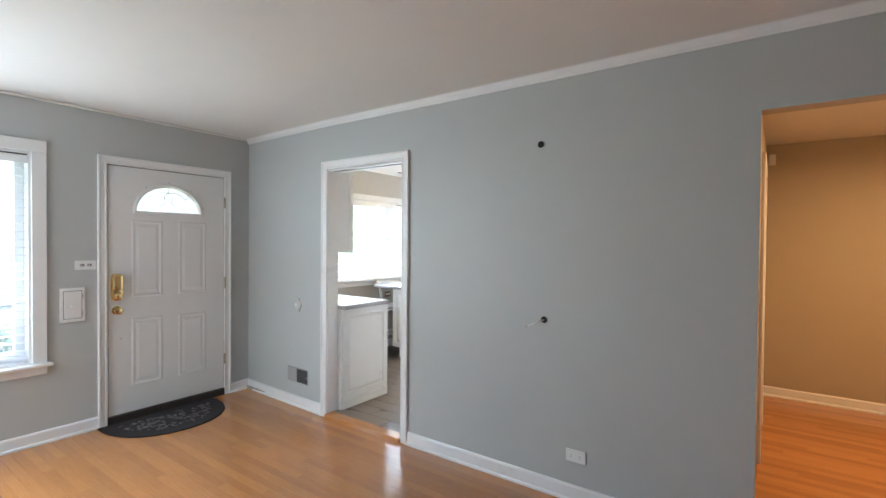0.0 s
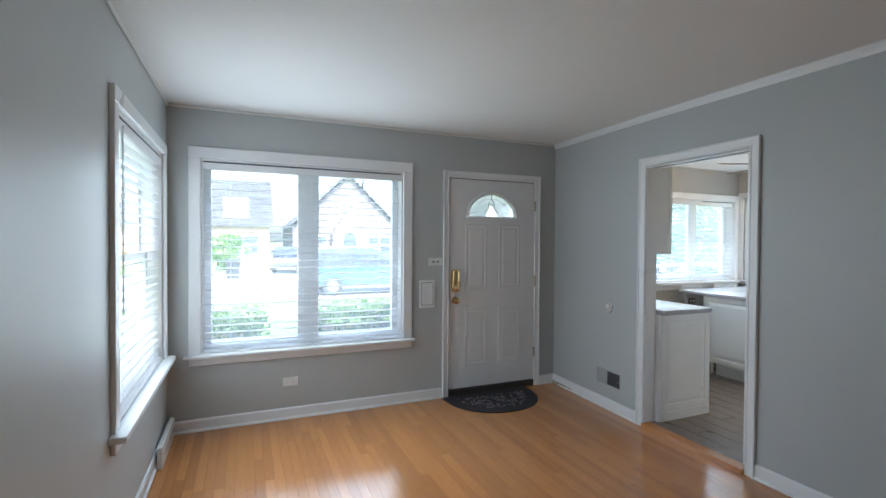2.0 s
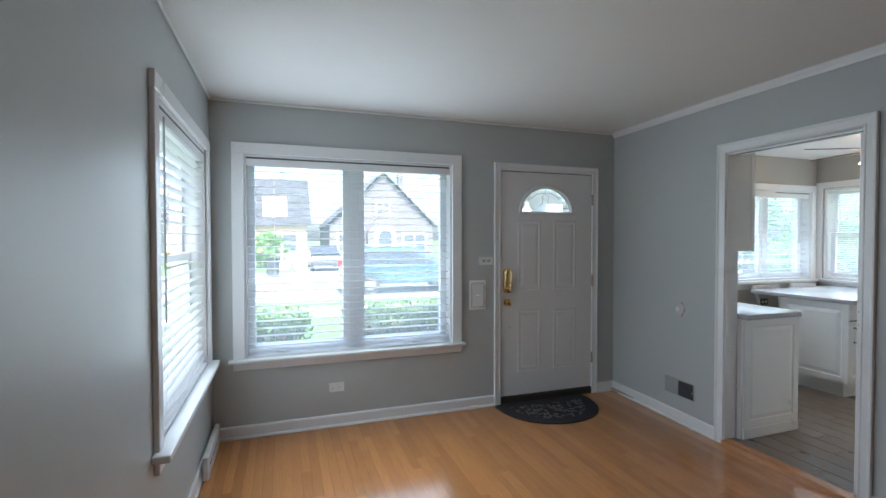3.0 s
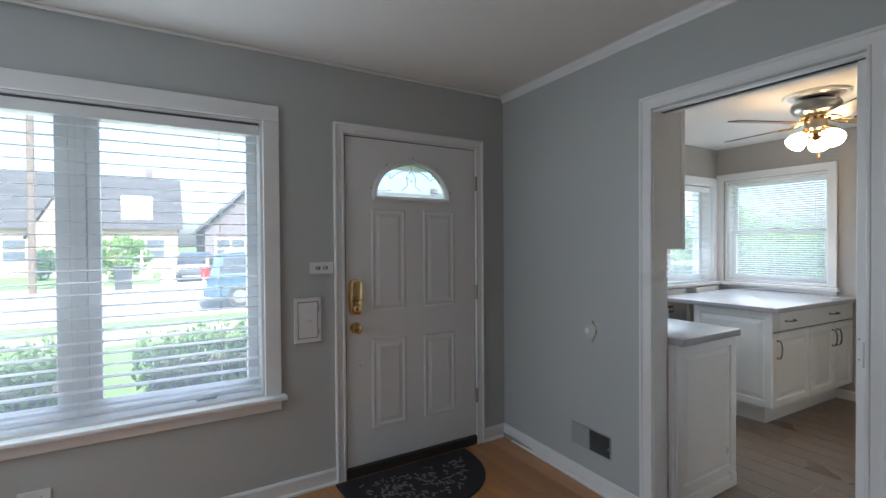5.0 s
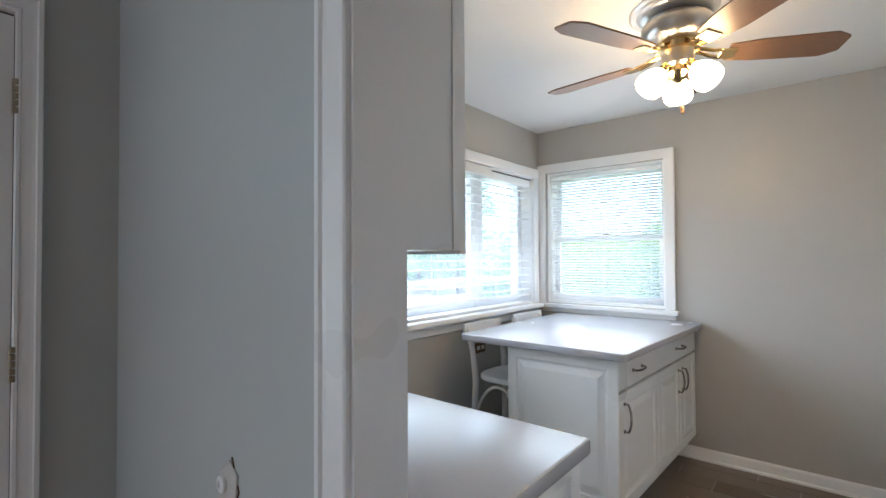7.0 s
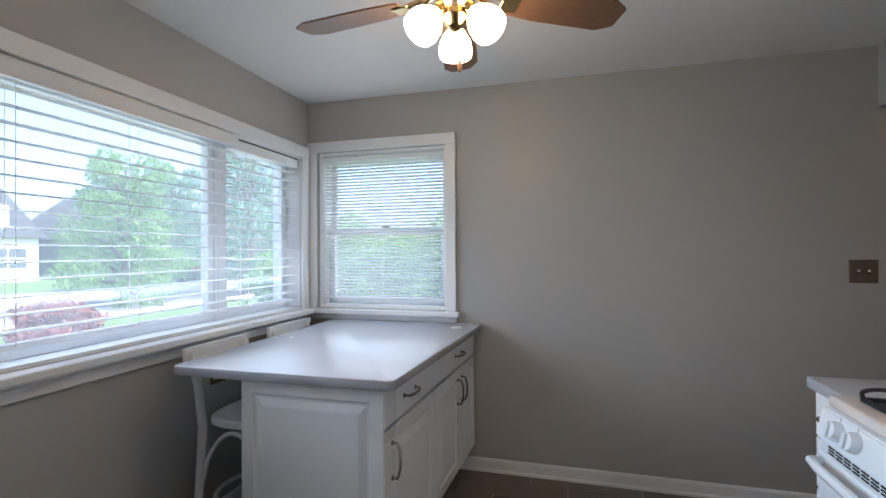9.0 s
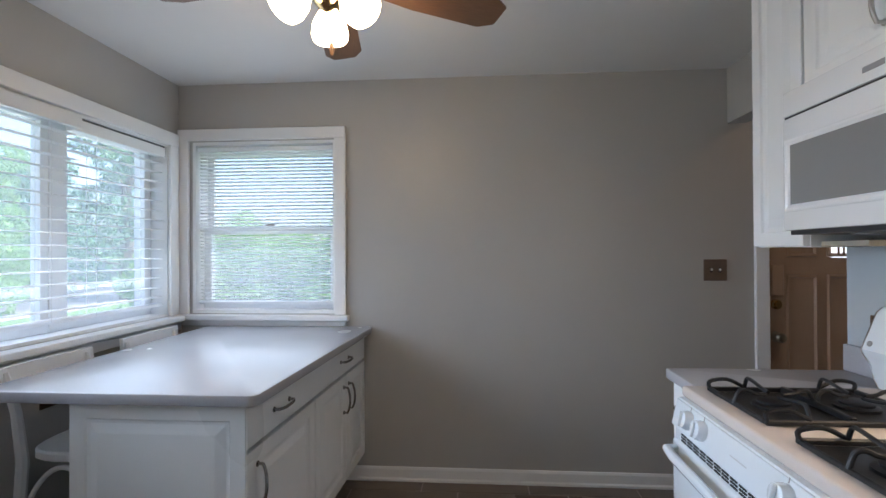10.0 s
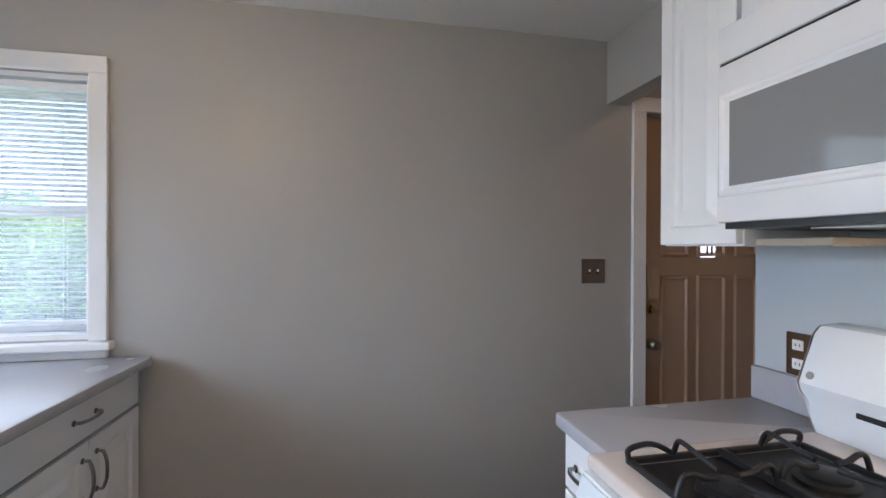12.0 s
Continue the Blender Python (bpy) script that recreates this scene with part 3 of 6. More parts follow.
# ---- blinds ----
def blind(label, axis, c, a0, a1, z0, z1, pitch, width, tilt, mat, valance, sign, cords, thick=0.0028, headh=0.05, wand=None, shade_strip=True):
    """A venetian blind: head rail, slats, bottom rail, ladder cords. c: its plane; sign: which way the room lies."""
    mid = (a0 + a1) / 2
    t = thing("venetian_blind", label, "blind", (c, mid, z1) if axis == "x" else (mid, c, z1), group="window blinds")
    L = a1 - a0

    def place(bm, z):
        m = pose(c, mid, z, 0, 0, 90 * (1 if axis == "x" else 0)) if axis == "x" else pose(mid, c, z)
        return m
    hr = box(-L / 2, L / 2, -0.022, 0.022, -headh, 0, 0.003)
    ob = part("head_rail", moved(hr, place(None, z1)), VINYL, t)
    if valance:
        v = box(-L / 2 - 0.004, L / 2 + 0.004, -0.004, 0.004, -valance, 0.0, 0.0025)
        off = 0.034 * sign
        m = pose(c + off, mid, z1, 0, 0, 90) if axis == "x" else pose(mid, c + off, z1)
        part("valance", moved(v, m), TRIM, t, "white valance board")
        # dark strip painted in for the shade between valance and casing
        if shade_strip:
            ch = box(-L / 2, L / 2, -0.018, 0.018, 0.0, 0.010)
            part("mounting_channel", moved(ch, pose(c + off - 0.016 * sign, mid, z1, 0, 0, 90) if axis == "x" else pose(mid, c + off - 0.016 * sign, z1)), DKVENT, t, "dark strip painted as the shade over the valance")
    sl = bmesh.new()
    # slightly crowned slat: three strips across
    ws = [-width / 2, -width / 6, width / 6, width / 2]
    hs = [0, 0.0022, 0.0022, 0]
    top = [[sl.verts.new((x, w, h + thick / 2)) for w, h in zip(ws, hs)] for x in (-L / 2, L / 2)]
    bot = [[sl.verts.new((x, w, h - thick / 2)) for w, h in zip(ws, hs)] for x in (-L / 2, L / 2)]
    for i in range(3):
        sl.faces.new((top[0][i], top[1][i], top[1][i + 1], top[0][i + 1]))
        sl.faces.new((bot[0][i + 1], bot[1][i + 1], bot[1][i], bot[0][i]))
    sl.faces.new((top[0][0], bot[0][0], bot[1][0], top[1][0]))
    sl.faces.new((top[0][3], top[1][3], bot[1][3], bot[0][3]))
    for e in (0, 1):
        sl.faces.new((*top[e], *bot[e][::-1]))
    n = int((z1 - headh - z0 - 0.035) / pitch)
    me = None
    for i in range(n):
        z = z1 - headh - pitch * (i + 0.7)
        rock = tilt + random.uniform(-1.2, 1.2)
        m = place(None, z) @ pose(0, 0, 0, rock, 0, random.uniform(-0.05, 0.05))
        if me is None:
            s = part("slat", sl, mat, t)
            me = s.data
        else:
            s = new("slat", me)
            s.parent = t
            s.matrix_parent_inverse = t.matrix_basis.inverted()
        s.matrix_basis = m
    zb = z1 - headh - pitch * (n + 0.5)
    part("bottom_rail", moved(box(-L / 2, L / 2, -width / 2, width / 2, -0.009, 0.009, 0.003), place(None, zb)), mat, t)
    for f in cords:
        for w in (-width / 2 - 0.001, width / 2 + 0.001):
            part("ladder_cord", moved(tube([(-L / 2 + L * f, w, zb - z1), (-L / 2 + L * f, w, -headh)], 0.0011, 4), place(None, z1)), WPLAST, t)
    if wand:
        f, ln = wand
        u = a0 + L * f
        off = 0.045 * sign
        p = [(c + off, u, z1 - 0.03), (c + off, u, z1 - ln)] if axis == "x" else [(u, c + off, z1 - 0.03), (u, c + off, z1 - ln)]
        part("tilt_wand", tube(p, 0.004, 6), GREYG, t, "thin tilt wand")
    return t


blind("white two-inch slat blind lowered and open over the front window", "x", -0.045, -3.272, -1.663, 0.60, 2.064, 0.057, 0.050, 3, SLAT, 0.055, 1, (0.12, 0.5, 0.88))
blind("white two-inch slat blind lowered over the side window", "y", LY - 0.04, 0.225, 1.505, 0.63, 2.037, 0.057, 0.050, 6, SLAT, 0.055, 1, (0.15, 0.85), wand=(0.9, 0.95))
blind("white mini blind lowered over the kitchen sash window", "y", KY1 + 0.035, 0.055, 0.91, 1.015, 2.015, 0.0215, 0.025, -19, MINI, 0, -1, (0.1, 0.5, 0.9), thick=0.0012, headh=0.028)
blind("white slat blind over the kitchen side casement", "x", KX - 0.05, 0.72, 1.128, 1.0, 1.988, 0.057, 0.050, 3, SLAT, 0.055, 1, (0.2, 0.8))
blind("white slat blind over the kitchen picture window", "x", KX - 0.012, 1.143, 2.320, 1.025, 1.997, 0.057, 0.050, 3, SLAT, 0.062, 1, (0.12, 0.5, 0.88), shade_strip=False)
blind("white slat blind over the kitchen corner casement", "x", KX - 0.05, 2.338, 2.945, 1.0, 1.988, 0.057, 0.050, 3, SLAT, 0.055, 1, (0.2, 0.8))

# ---- front door ----
PANEL = [(0, 0), (0, 0.0008), (0.008, 0.004), (0.016, 0.004), (0.026, 0.0008), (0.036, 0.0008), (0.056, 0.0045)]
RAISED = [(0, 0), (0, 0.019), (0.002, 0.021), (0.052, 0.021), (0.058, 0.014), (0.066, 0.012), (0.076, 0.012), (0.100, 0.020), (0.104, 0.021)]


def turned(bm, x, y, z, facing):
    return moved(bm, pose(x, y, z, 0, 0, facing))


fd = thing("front_door", "white painted steel entry door with a fanlight, closed", "door", (0, -0.70, 0.02))
DY0, DY1, DZ0, DZ1 = -1.169, -0.213, 0.035, 2.066
bm = bmesh.new()
outer = [bm.verts.new((0, y, z)) for y, z in ((DY0, DZ0), (DY1, DZ0), (DY1, DZ1), (DY0, DZ1))]
FY, FZ, FR, FH = -0.708, 1.705, 0.262, 0.225
holev = [bm.verts.new((0, FY + FR * math.cos(math.pi * i / 24), FZ + FH * math.sin(math.pi * i / 24))) for i in range(25)]
edges = [bm.edges.new((outer[i], outer[(i + 1) % 4])) for i in range(4)] + [bm.edges.new((holev[i], holev[(i + 1) % 25])) for i in range(25)]
bmesh.ops.triangle_fill(bm, edges=edges, use_beauty=True)
ex = bmesh.ops.extrude_face_region(bm, geom=bm.faces[:])
bmesh.ops.translate(bm, vec=(-0.044, 0, 0), verts=[g for g in ex["geom"] if isinstance(g, bmesh.types.BMVert)])
moved(bm, Matrix.Translation((-0.006, 0, 0)))
part("door_leaf", bm, DOORW, fd)
for y0, y1, z0, z1 in ((-1.005, -0.765, 0.985, 1.63), (-0.632, -0.385, 0.985, 1.63), (-1.005, -0.765, 0.245, 0.81), (-0.632, -0.385, 0.245, 0.80)):
    part("door_panel", turned(raised_panel(y1 - y0, z1 - z0, PANEL), -0.006, (y0 + y1) / 2, (z0 + z1) / 2, FACE_X_POS), DOORW, fd)
fan = part("fanlight_frame", tube([(-0.002, FY + (FR + 0.012) * math.cos(math.pi * i / 24), FZ + (FH + 0.012) * math.sin(math.pi * i / 24)) for i in range(25)], 0.016, 8), DOORW, fd, "white arched lite frame", smooth=True)
part("frame_bottom", box(-0.016, 0.012, FY - FR - 0.02, FY + FR + 0.02, FZ - 0.022, FZ + 0.004, 0.006), DOORW, fan)
g = bmesh.new()
gv = [g.verts.new((-0.028, FY + FR * math.cos(math.pi * i / 24), FZ + FH * math.sin(math.pi * i / 24))) for i in range(25)]
g.faces.new(gv)
g = part("fanlight_pane", g, FROST, fan, "bevelled textured fanlight glass with a strong glare veil")
g.visible_shadow = False


def came(points):
    part("came", tube([(-0.025, FY + FR * u, FZ + FH * v) for u, v in points], 0.0022, 5), LEAD, fan)


came([(0.985 * math.cos(math.pi * i / 24), 0.975 * math.sin(math.pi * i / 24)) for i in range(4, 21)])
came([(0.0, 0.97), (0.0, 0.80)])
came([(0.0, 0.80), (-0.14, 0.62), (0.0, 0.50), (0.14, 0.62), (0.0, 0.80)])
for q in (-1, 1):
    came([(q * 0.03, 0.78), (q * 0.22, 0.80), (q * 0.42, 0.70), (q * 0.56, 0.55)])
    came([(q * 0.72, 0.68), (q * 0.56, 0.55), (q * 0.62, 0.72)])
    came([(q * 0.97, 0.20), (q * 0.75, 0.18), (q * 0.55, 0.22)])
    came([(q * 0.14, 0.62), (q * 0.10, 0.38), (q * 0.28, 0.22)])
for a in (12, 52, 90, 128, 168):
    part("screw", moved(lathe([(0.004, 0), (0.004, 0.002), (0, 0.0025)], 8), pose(-0.0055, FY + (FR + 0.038) * math.cos(radians(a)), FZ + (FH + 0.038) * math.sin(radians(a)), 0, 90, 0)), BRONZE, fan)
for hz in (1.83, 1.06, 0.32):
    hg = part("hinge", box(-0.004, 0.002, -0.2115, -0.203, hz - 0.05, hz + 0.05, 0.001), HINGE, fd, "dull brass butt hinge")
    for k in range(5):
        part("knuckle", moved(lathe([(0.0065, -0.0095), (0.0085, -0.0085), (0.0085, 0.0085), (0.0065, 0.0095)], 10), Matrix.Translation((0.009, -0.2105, hz + (k - 2) * 0.0205))), HINGE, hg, smooth=True)


def pill(y, z, hw, hh, layers, n=36):
    """A domed rounded plate looking to +x: (scale, x) layers of a squarish oval."""
    bm = bmesh.new()
    loops = []
    for s, x in layers:
        vs = []
        for i in range(n):
            a = 2 * math.pi * i / n
            c, q = math.cos(a), math.sin(a)
            vs.append(bm.verts.new((x, y + (hw * math.copysign(abs(c) ** 0.5, c)) * s, z + (hh - hw * (1 - s)) * math.copysign(abs(q) ** 0.45, q))))
        loops.append(vs)
    for a, b in zip(loops, loops[1:]):
        for i in range(n):
            bm.faces.new((a[i], a[(i + 1) % n], b[(i + 1) % n], b[i]))
    bm.faces.new(loops[-1])
    bm.faces.new(loops[0][::-1])
    return bm


kp = part("keypad_lock", pill(-1.112, 1.082, 0.042, 0.110, ((1, -0.006), (1, 0.014), (0.95, 0.024), (0.84, 0.030), (0.6, 0.033))), BRASS, fd, "polished brass keypad deadbolt", smooth=True)
part("slide_cover", pill(-1.112, 1.122, 0.035, 0.060, ((1, 0.020), (1, 0.032), (0.9, 0.037), (0.6, 0.039))), BRASS, kp, smooth=True)
part("seam", box(0.018, 0.0345, -1.147, -1.077, 1.0585, 1.0605), BRONZE, kp)
part("thumb_turn", moved(lathe([(0.0, 0.016), (0.018, 0.014), (0.025, 0.006), (0.026, 0.0)], 20), pose(0.032, -1.112, 1.015, 0, 90, 0)), BRASS, kp, smooth=True)
kn = part("door_knob", moved(lathe([(0.034, 0), (0.034, 0.006), (0.016, 0.012), (0.014, 0.03), (0.027, 0.036), (0.032, 0.05), (0.028, 0.062), (0.012, 0.067), (0, 0.067)], 24), pose(-0.006, -1.114, 0.893, 0, 90, 0)), BRASS, fd, "polished brass knob", smooth=True)
part("key_turn", box(0.061, 0.070, -1.118, -1.110, 0.880, 0.906, 0.002), BRASS, kn)
part("viewer_mark", moved(lathe([(0.006, 0), (0.006, 0.003), (0, 0.004)], 10), pose(-0.005, -1.085, 0.655, 0, 90, 0)), STEEL, fd)
part("door_sensor", box(0.024, 0.040, -1.12, -1.02, 2.072, 2.097, 0.004), WPLAST, fd, "small white alarm contact")
js = thing("jamb_front_door", "white painted jamb with a dark bronze sill", "door frame", kind="structure")
# black strips put in for the dark line of shade round the leaf
part("weatherstrip", box(-0.045, -0.009, -1.1748, -1.1692, 0.035, 2.066), BLACKPL, js, "black strip painted as the shade in the door gap")
part("weatherstrip", box(-0.045, -0.009, -1.1692, -0.2128, 2.0662, 2.0718), BLACKPL, js, "black strip painted as the shade in the door gap")
part("weatherstrip", box(-0.045, -0.009, -0.2128, -0.2092, 0.035, 2.066), BLACKPL, js, "black strip painted as the shade in the door gap")
part("side_jamb", box(-0.2, -0.001, -1.185, -1.175, FL, 2.07), TRIM, js)
part("side_jamb", box(-0.2, -0.001, -0.209, -0.205, FL, 2.07), TRIM, js)
part("stop", box(-0.2, -0.052, -1.175, -1.15, 0.03, 2.06), TRIM, js)
part("stop", box(-0.2, -0.052, -0.235, -0.209, 0.03, 2.06), TRIM, js)
part("head_jamb", box(-0.2, -0.001, -1.175, -0.209, 2.072, 2.08), TRIM, js)
part("door_sill", box(-0.2, 0.012, -1.18, -0.207, -0.04, 0.03, 0.004), SILL_D, js, "dark bronze metal sill")

# half-round mat
dm = thing("door_mat", "dark half-round rubber door mat with a faint leaf print", "mat", (0.2, -0.80, FL))


def half_round(a, b, z0, z1, n=40):
    bm = bmesh.new()
    top = [bm.verts.new((0.035 + b * math.sin(math.pi * i / n) ** 0.75, -0.80 - a * math.cos(math.pi * i / n), z1)) for i in range(n + 1)]
    bot = [bm.verts.new((v.co.x, v.co.y, z0)) for v in top]
    bm.faces.new(top)
    bm.faces.new(bot[::-1])
    for i in range(n + 1):
        j = (i + 1) % (n + 1)
        bm.faces.new((top[i], top[j], bot[j], bot[i]))
    return bm


part("base_pad", half_round(0.46, 0.545, FL, FL + 0.010), MATR, dm)
bm = bmesh.new()
rs = random.Random(4)
for k in range(190):
    a, b = rs.uniform(-0.36, 0.36), rs.uniform(0.10, 0.44)
    if (a / 0.38) ** 2 + (b / 0.46) ** 2 > 0.97:
        continue
    ln, wd = rs.uniform(0.008, 0.024), rs.uniform(0.003, 0.008)
    leaf = box(-ln, ln, -wd, wd, 0, 0.002)
    join(bm, leaf, pose(0.035 + b, -0.80 + a, FL + 0.010, 0, 0, rs.uniform(0, 180)))
part("leaf_print", bm, MATP, dm, "pale scattered leaf print", kind="stuff")


# ---- wall fittings ----
def plate(name, label, category, axis, face, sign, a, z, w, h, mat, d=0.007):
    t = thing(name, label, category, (face, a, z) if axis == "x" else (a, face, z))
    lo, hi = sorted((face, face + sign * d))
    part("cover_plate", box(lo, hi, a - w / 2, a + w / 2, z - h / 2, z + h / 2, 0.003, seg=2) if axis == "x" else box(a - w / 2, a + w / 2, lo, hi, z - h / 2, z + h / 2, 0.003, seg=2), mat, t)
    return t


def bit(t, nm, axis, face, sign, d0, d1, a0, a1, z0, z1, mat, bevel=0.0015):
    lo, hi = sorted((face + sign * d0, face + sign * d1))
    return part(nm, box(lo, hi, a0, a1, z0, z1, bevel) if axis == "x" else box(a0, a1, lo, hi, z0, z1, bevel), mat, t)


def outlet(label, axis, face, sign, a, z, flat=True, mat=WPLAST, sock=WPLAST):
    """A duplex outlet, lying or upright."""
    w, h = (0.118, 0.072) if flat else (0.072, 0.118)
    t = plate("wall_outlet", label, "outlet", axis, face, sign, a, z, w, h, mat)
    for s in (-1, 1):
        ca, cz = (a + s * 0.026, z) if flat else (a, z + s * 0.026)
        r = bit(t, "socket", axis, face, sign, 0.007, 0.009, ca - 0.016, ca + 0.016, cz - 0.014, cz + 0.014, sock)
        for q in (-1, 1):
            if flat:
                bit(r, "slot", axis, face, sign, 0.009, 0.0098, ca - 0.004, ca + 0.004, cz + q * 0.006 - 0.001, cz + q * 0.006 + 0.001, DARK, 0)
            else:
                bit(r, "slot", axis, face, sign, 0.009, 0.0098, ca + q * 0.006 - 0.001, ca + q * 0.006 + 0.001, cz - 0.004, cz + 0.004, DARK, 0)
    return t


def switch(label, axis, face, sign, a, z, w, h, mat, knob, flat):
    t = plate("light_switch", label, "switch", axis, face, sign, a, z, w, h, mat)
    for s in (-1, 1):
        ca = a + s * 0.023
        r = bit(t, "toggle_slot", axis, face, sign, 0.007, 0.0085, ca - 0.013, ca + 0.013, z - 0.009, z + 0.009, DKVENT) if flat else bit(t, "toggle_slot", axis, face, sign, 0.007, 0.0078, ca - 0.006, ca + 0.006, z - 0.013, z + 0.013, DARK)
        bit(t, "toggle", axis, face, sign, 0.0078, 0.018, ca - (0.009 if flat else 0.004), ca + (0.002 if flat else 0.004), z - 0.004, z + (0.004 if flat else 0.009), knob)
    return t


outlet("white duplex outlet lying flat under the front window", "x", 0, 1, -2.625, 0.281)
outlet("white duplex outlet lying flat low on the partition", "y", 0, -1, 3.42, 0.235)
switch("white double switch lying flat beside the front door", "x", 0, 1, -1.322, 1.268, 0.140, 0.072, WPLAST, WPLAST, True)
switch("bronze double toggle switch plate on the kitchen wall", "y", KY1, -1, 3.14, 1.248, 0.128, 0.122, PLATEB, HEXP, False)
outlet("dark duplex outlet under the counter overhang", "x", KX, 1, 2.195, 0.735, True, BRONZE)
outlet("bronze plate with a white outlet on the stove wall", "x", EX, -1, 1.985, 1.072, False, BRONZE)

mb = thing("mail_slot", "white painted metal mail chute door on the wall", "mail slot", (0, -1.41, 0.97))
part("frame", box(0, 0.012, -1.484, -1.328, 0.838, 1.098, 0.004, seg=2), TRIM, mb)
# dark plate peeps out round the flap as a painted shade line
part("gap", box(0.0118, 0.0128, -1.4655, -1.3485, 0.8625, 1.0755), DKVENT, mb, "dark rim painted as the shade round the flap")
fl = part("flap", box(0.012, 0.018, -1.462, -1.352, 0.866, 1.072, 0.003), TRIM, mb, "white hinged flap")
part("knob", box(0.018, 0.034, -1.425, -1.385, 0.955, 0.972, 0.006, seg=2), TRIM, fl)
for z in (0.90, 1.035):
    part("hinge", box(0.012, 0.021, -1.350, -1.344, z - 0.018, z + 0.018, 0.001), STEEL, mb)

vt = thing("wall_register", "grey painted wall register with one dark open half", "vent", (0.84, 0, 0.25))
part("frame", box(0.692, 0.992, -0.008, 0, 0.185, 0.318, 0.003), GREYG, vt)
part("closed_half", box(0.70, 0.835, -0.011, -0.008, 0.193, 0.310, 0.002), GREYG, vt)
op = part("open_half", box(0.842, 0.984, -0.010, -0.008, 0.193, 0.310), DARK, vt, "dark open grille")
for i in range(9):
    part("louvre", box(0.845, 0.981, -0.014, -0.010, 0.198 + i * 0.0125, 0.204 + i * 0.0125), DKVENT, op)
part("lever", tube([(0.986, -0.012, 0.252), (0.99, -0.03, 0.25)], 0.004, 6), STEEL, vt)

ts = thing("thermostat_backplate", "hexagonal thermostat backplate painted over on the wall", "thermostat", (0.835, 0, 0.89))
bm = lathe([(0.058, 0), (0.058, 0.003), (0.054, 0.005), (0, 0.005)], 6)
part("hex_plate", moved(bm, pose(0.842, 0, 0.89, 90, 30, 0) @ Matrix.Diagonal((0.75, 1.0, 1, 1))), HEXP, ts, "beige hexagonal plate")
# dark bar drawn as the shadow along the plate's right edge
part("shadow_gap", tube([(0.857, -0.001, 0.952), (0.889, -0.001, 0.89), (0.857, -0.001, 0.828)], 0.0022, 5), BRONZE, ts, "thin dark edge drawn as a shadow")
part("stud", moved(lathe([(0.017, 0), (0.017, 0.007), (0.013, 0.009), (0.009, 0.009), (0.008, 0.004), (0, 0.004)], 18), pose(0.826, -0.005, 0.89, 90, 0, 0)), TRIM, ts, "pale round dial stud", smooth=True)

for fitting, fx in ((vt, 0.84), (ts, 0.84)):
    fitting.matrix_basis = Matrix.Translation((0, SKEW * (1 - fx / 1.255), 0)) @ fitting.matrix_basis @ Matrix.Rotation(-SKEW / 1.255, 4, "Z")

for nm, x, z, lab in (("cable_hole", 3.181, 2.066, "dark round cable hole high in the wall"), ("cable_hole", 3.215, 1.007, "dark round cable hole with a stub of wire")):
    t = thing(nm, lab, "wall hole", (x, 0, z))
    part("opening", moved(lathe([(0.021, 0), (0.021, 0.0015), (0, 0.0015)], 20), pose(x, -0.0005, z, 90, 0, 0)), DARK, t)
    part("torn_edge", moved(lathe([(0.024, 0), (0.023, 0.003), (0.0215, 0.002)], 20, caps=False), pose(x, 0, z, 90, 0, 0)), TRIM, t)
    if z < 1.5:
        part("wire", tube([(x, -0.004, z), (x - 0.03, -0.03, z - 0.012), (x - 0.065, -0.045, z - 0.03), (x - 0.085, -0.05, z - 0.04)], 0.0028, 6), WPLAST, t, "stub of white cable")
        part("connector", tube([(x - 0.085, -0.05, z - 0.04), (x - 0.10, -0.053, z - 0.047)], 0.005, 8), STEEL, t)

rg = thing("baseboard_register", "white painted baseboard heat register by the corner", "vent", (0.4, LY, 0.1))
part("cabinet", box(0.03, 0.60, LY + 0.022, LY + 0.055, FL, 0.115, 0.006), TRIM, rg)
for i in range(4):
    part("slot", box(0.08 + i * 0.12, 0.17 + i * 0.12, LY + 0.0552, LY + 0.057, 0.04, 0.048), DKVENT, rg)
sn = thing("alarm_sensor", "small white sensor box high in the corner", "sensor", (4.31, 2.98, 2.27))
part("case", box(4.28, 4.34, 2.955, 2.99, 2.25, 2.36, 0.008, seg=2), WPLAST, sn)
# out-of-view fixture added to go with the passage's fill light
pl2 = thing("ceiling_light", "unseen ceiling lamp added to brighten the back passage", "ceiling light", (3.75, 2.3, 2.4))
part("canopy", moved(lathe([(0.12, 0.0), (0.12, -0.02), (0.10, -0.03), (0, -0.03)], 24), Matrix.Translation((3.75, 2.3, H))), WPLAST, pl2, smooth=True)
part("bowl", moved(lathe([(0.10, -0.03), (0.095, -0.055), (0.06, -0.08), (0, -0.09)], 24), Matrix.Translation((3.75, 2.3, H))), glow("passage_fill_bowl", (1.0, 0.7, 0.42), 0.8), pl2, smooth=True)
dl = thing("ceiling_light", "round lit ceiling lamp of the room beyond", "ceiling light", (5.3, 1.4, 2.4))
part("canopy", moved(lathe([(0.16, 0.0), (0.16, -0.02), (0.13, -0.035), (0, -0.035)], 24), Matrix.Translation((5.3, 1.4, H))), WPLAST, dl, smooth=True)
part("bowl", moved(lathe([(0.13, -0.035), (0.125, -0.07), (0.08, -0.10), (0, -0.115)], 24), Matrix.Translation((5.3, 1.4, H))), glow("lit_bowl", (1.0, 0.6, 0.28), 2.0), dl, smooth=True)


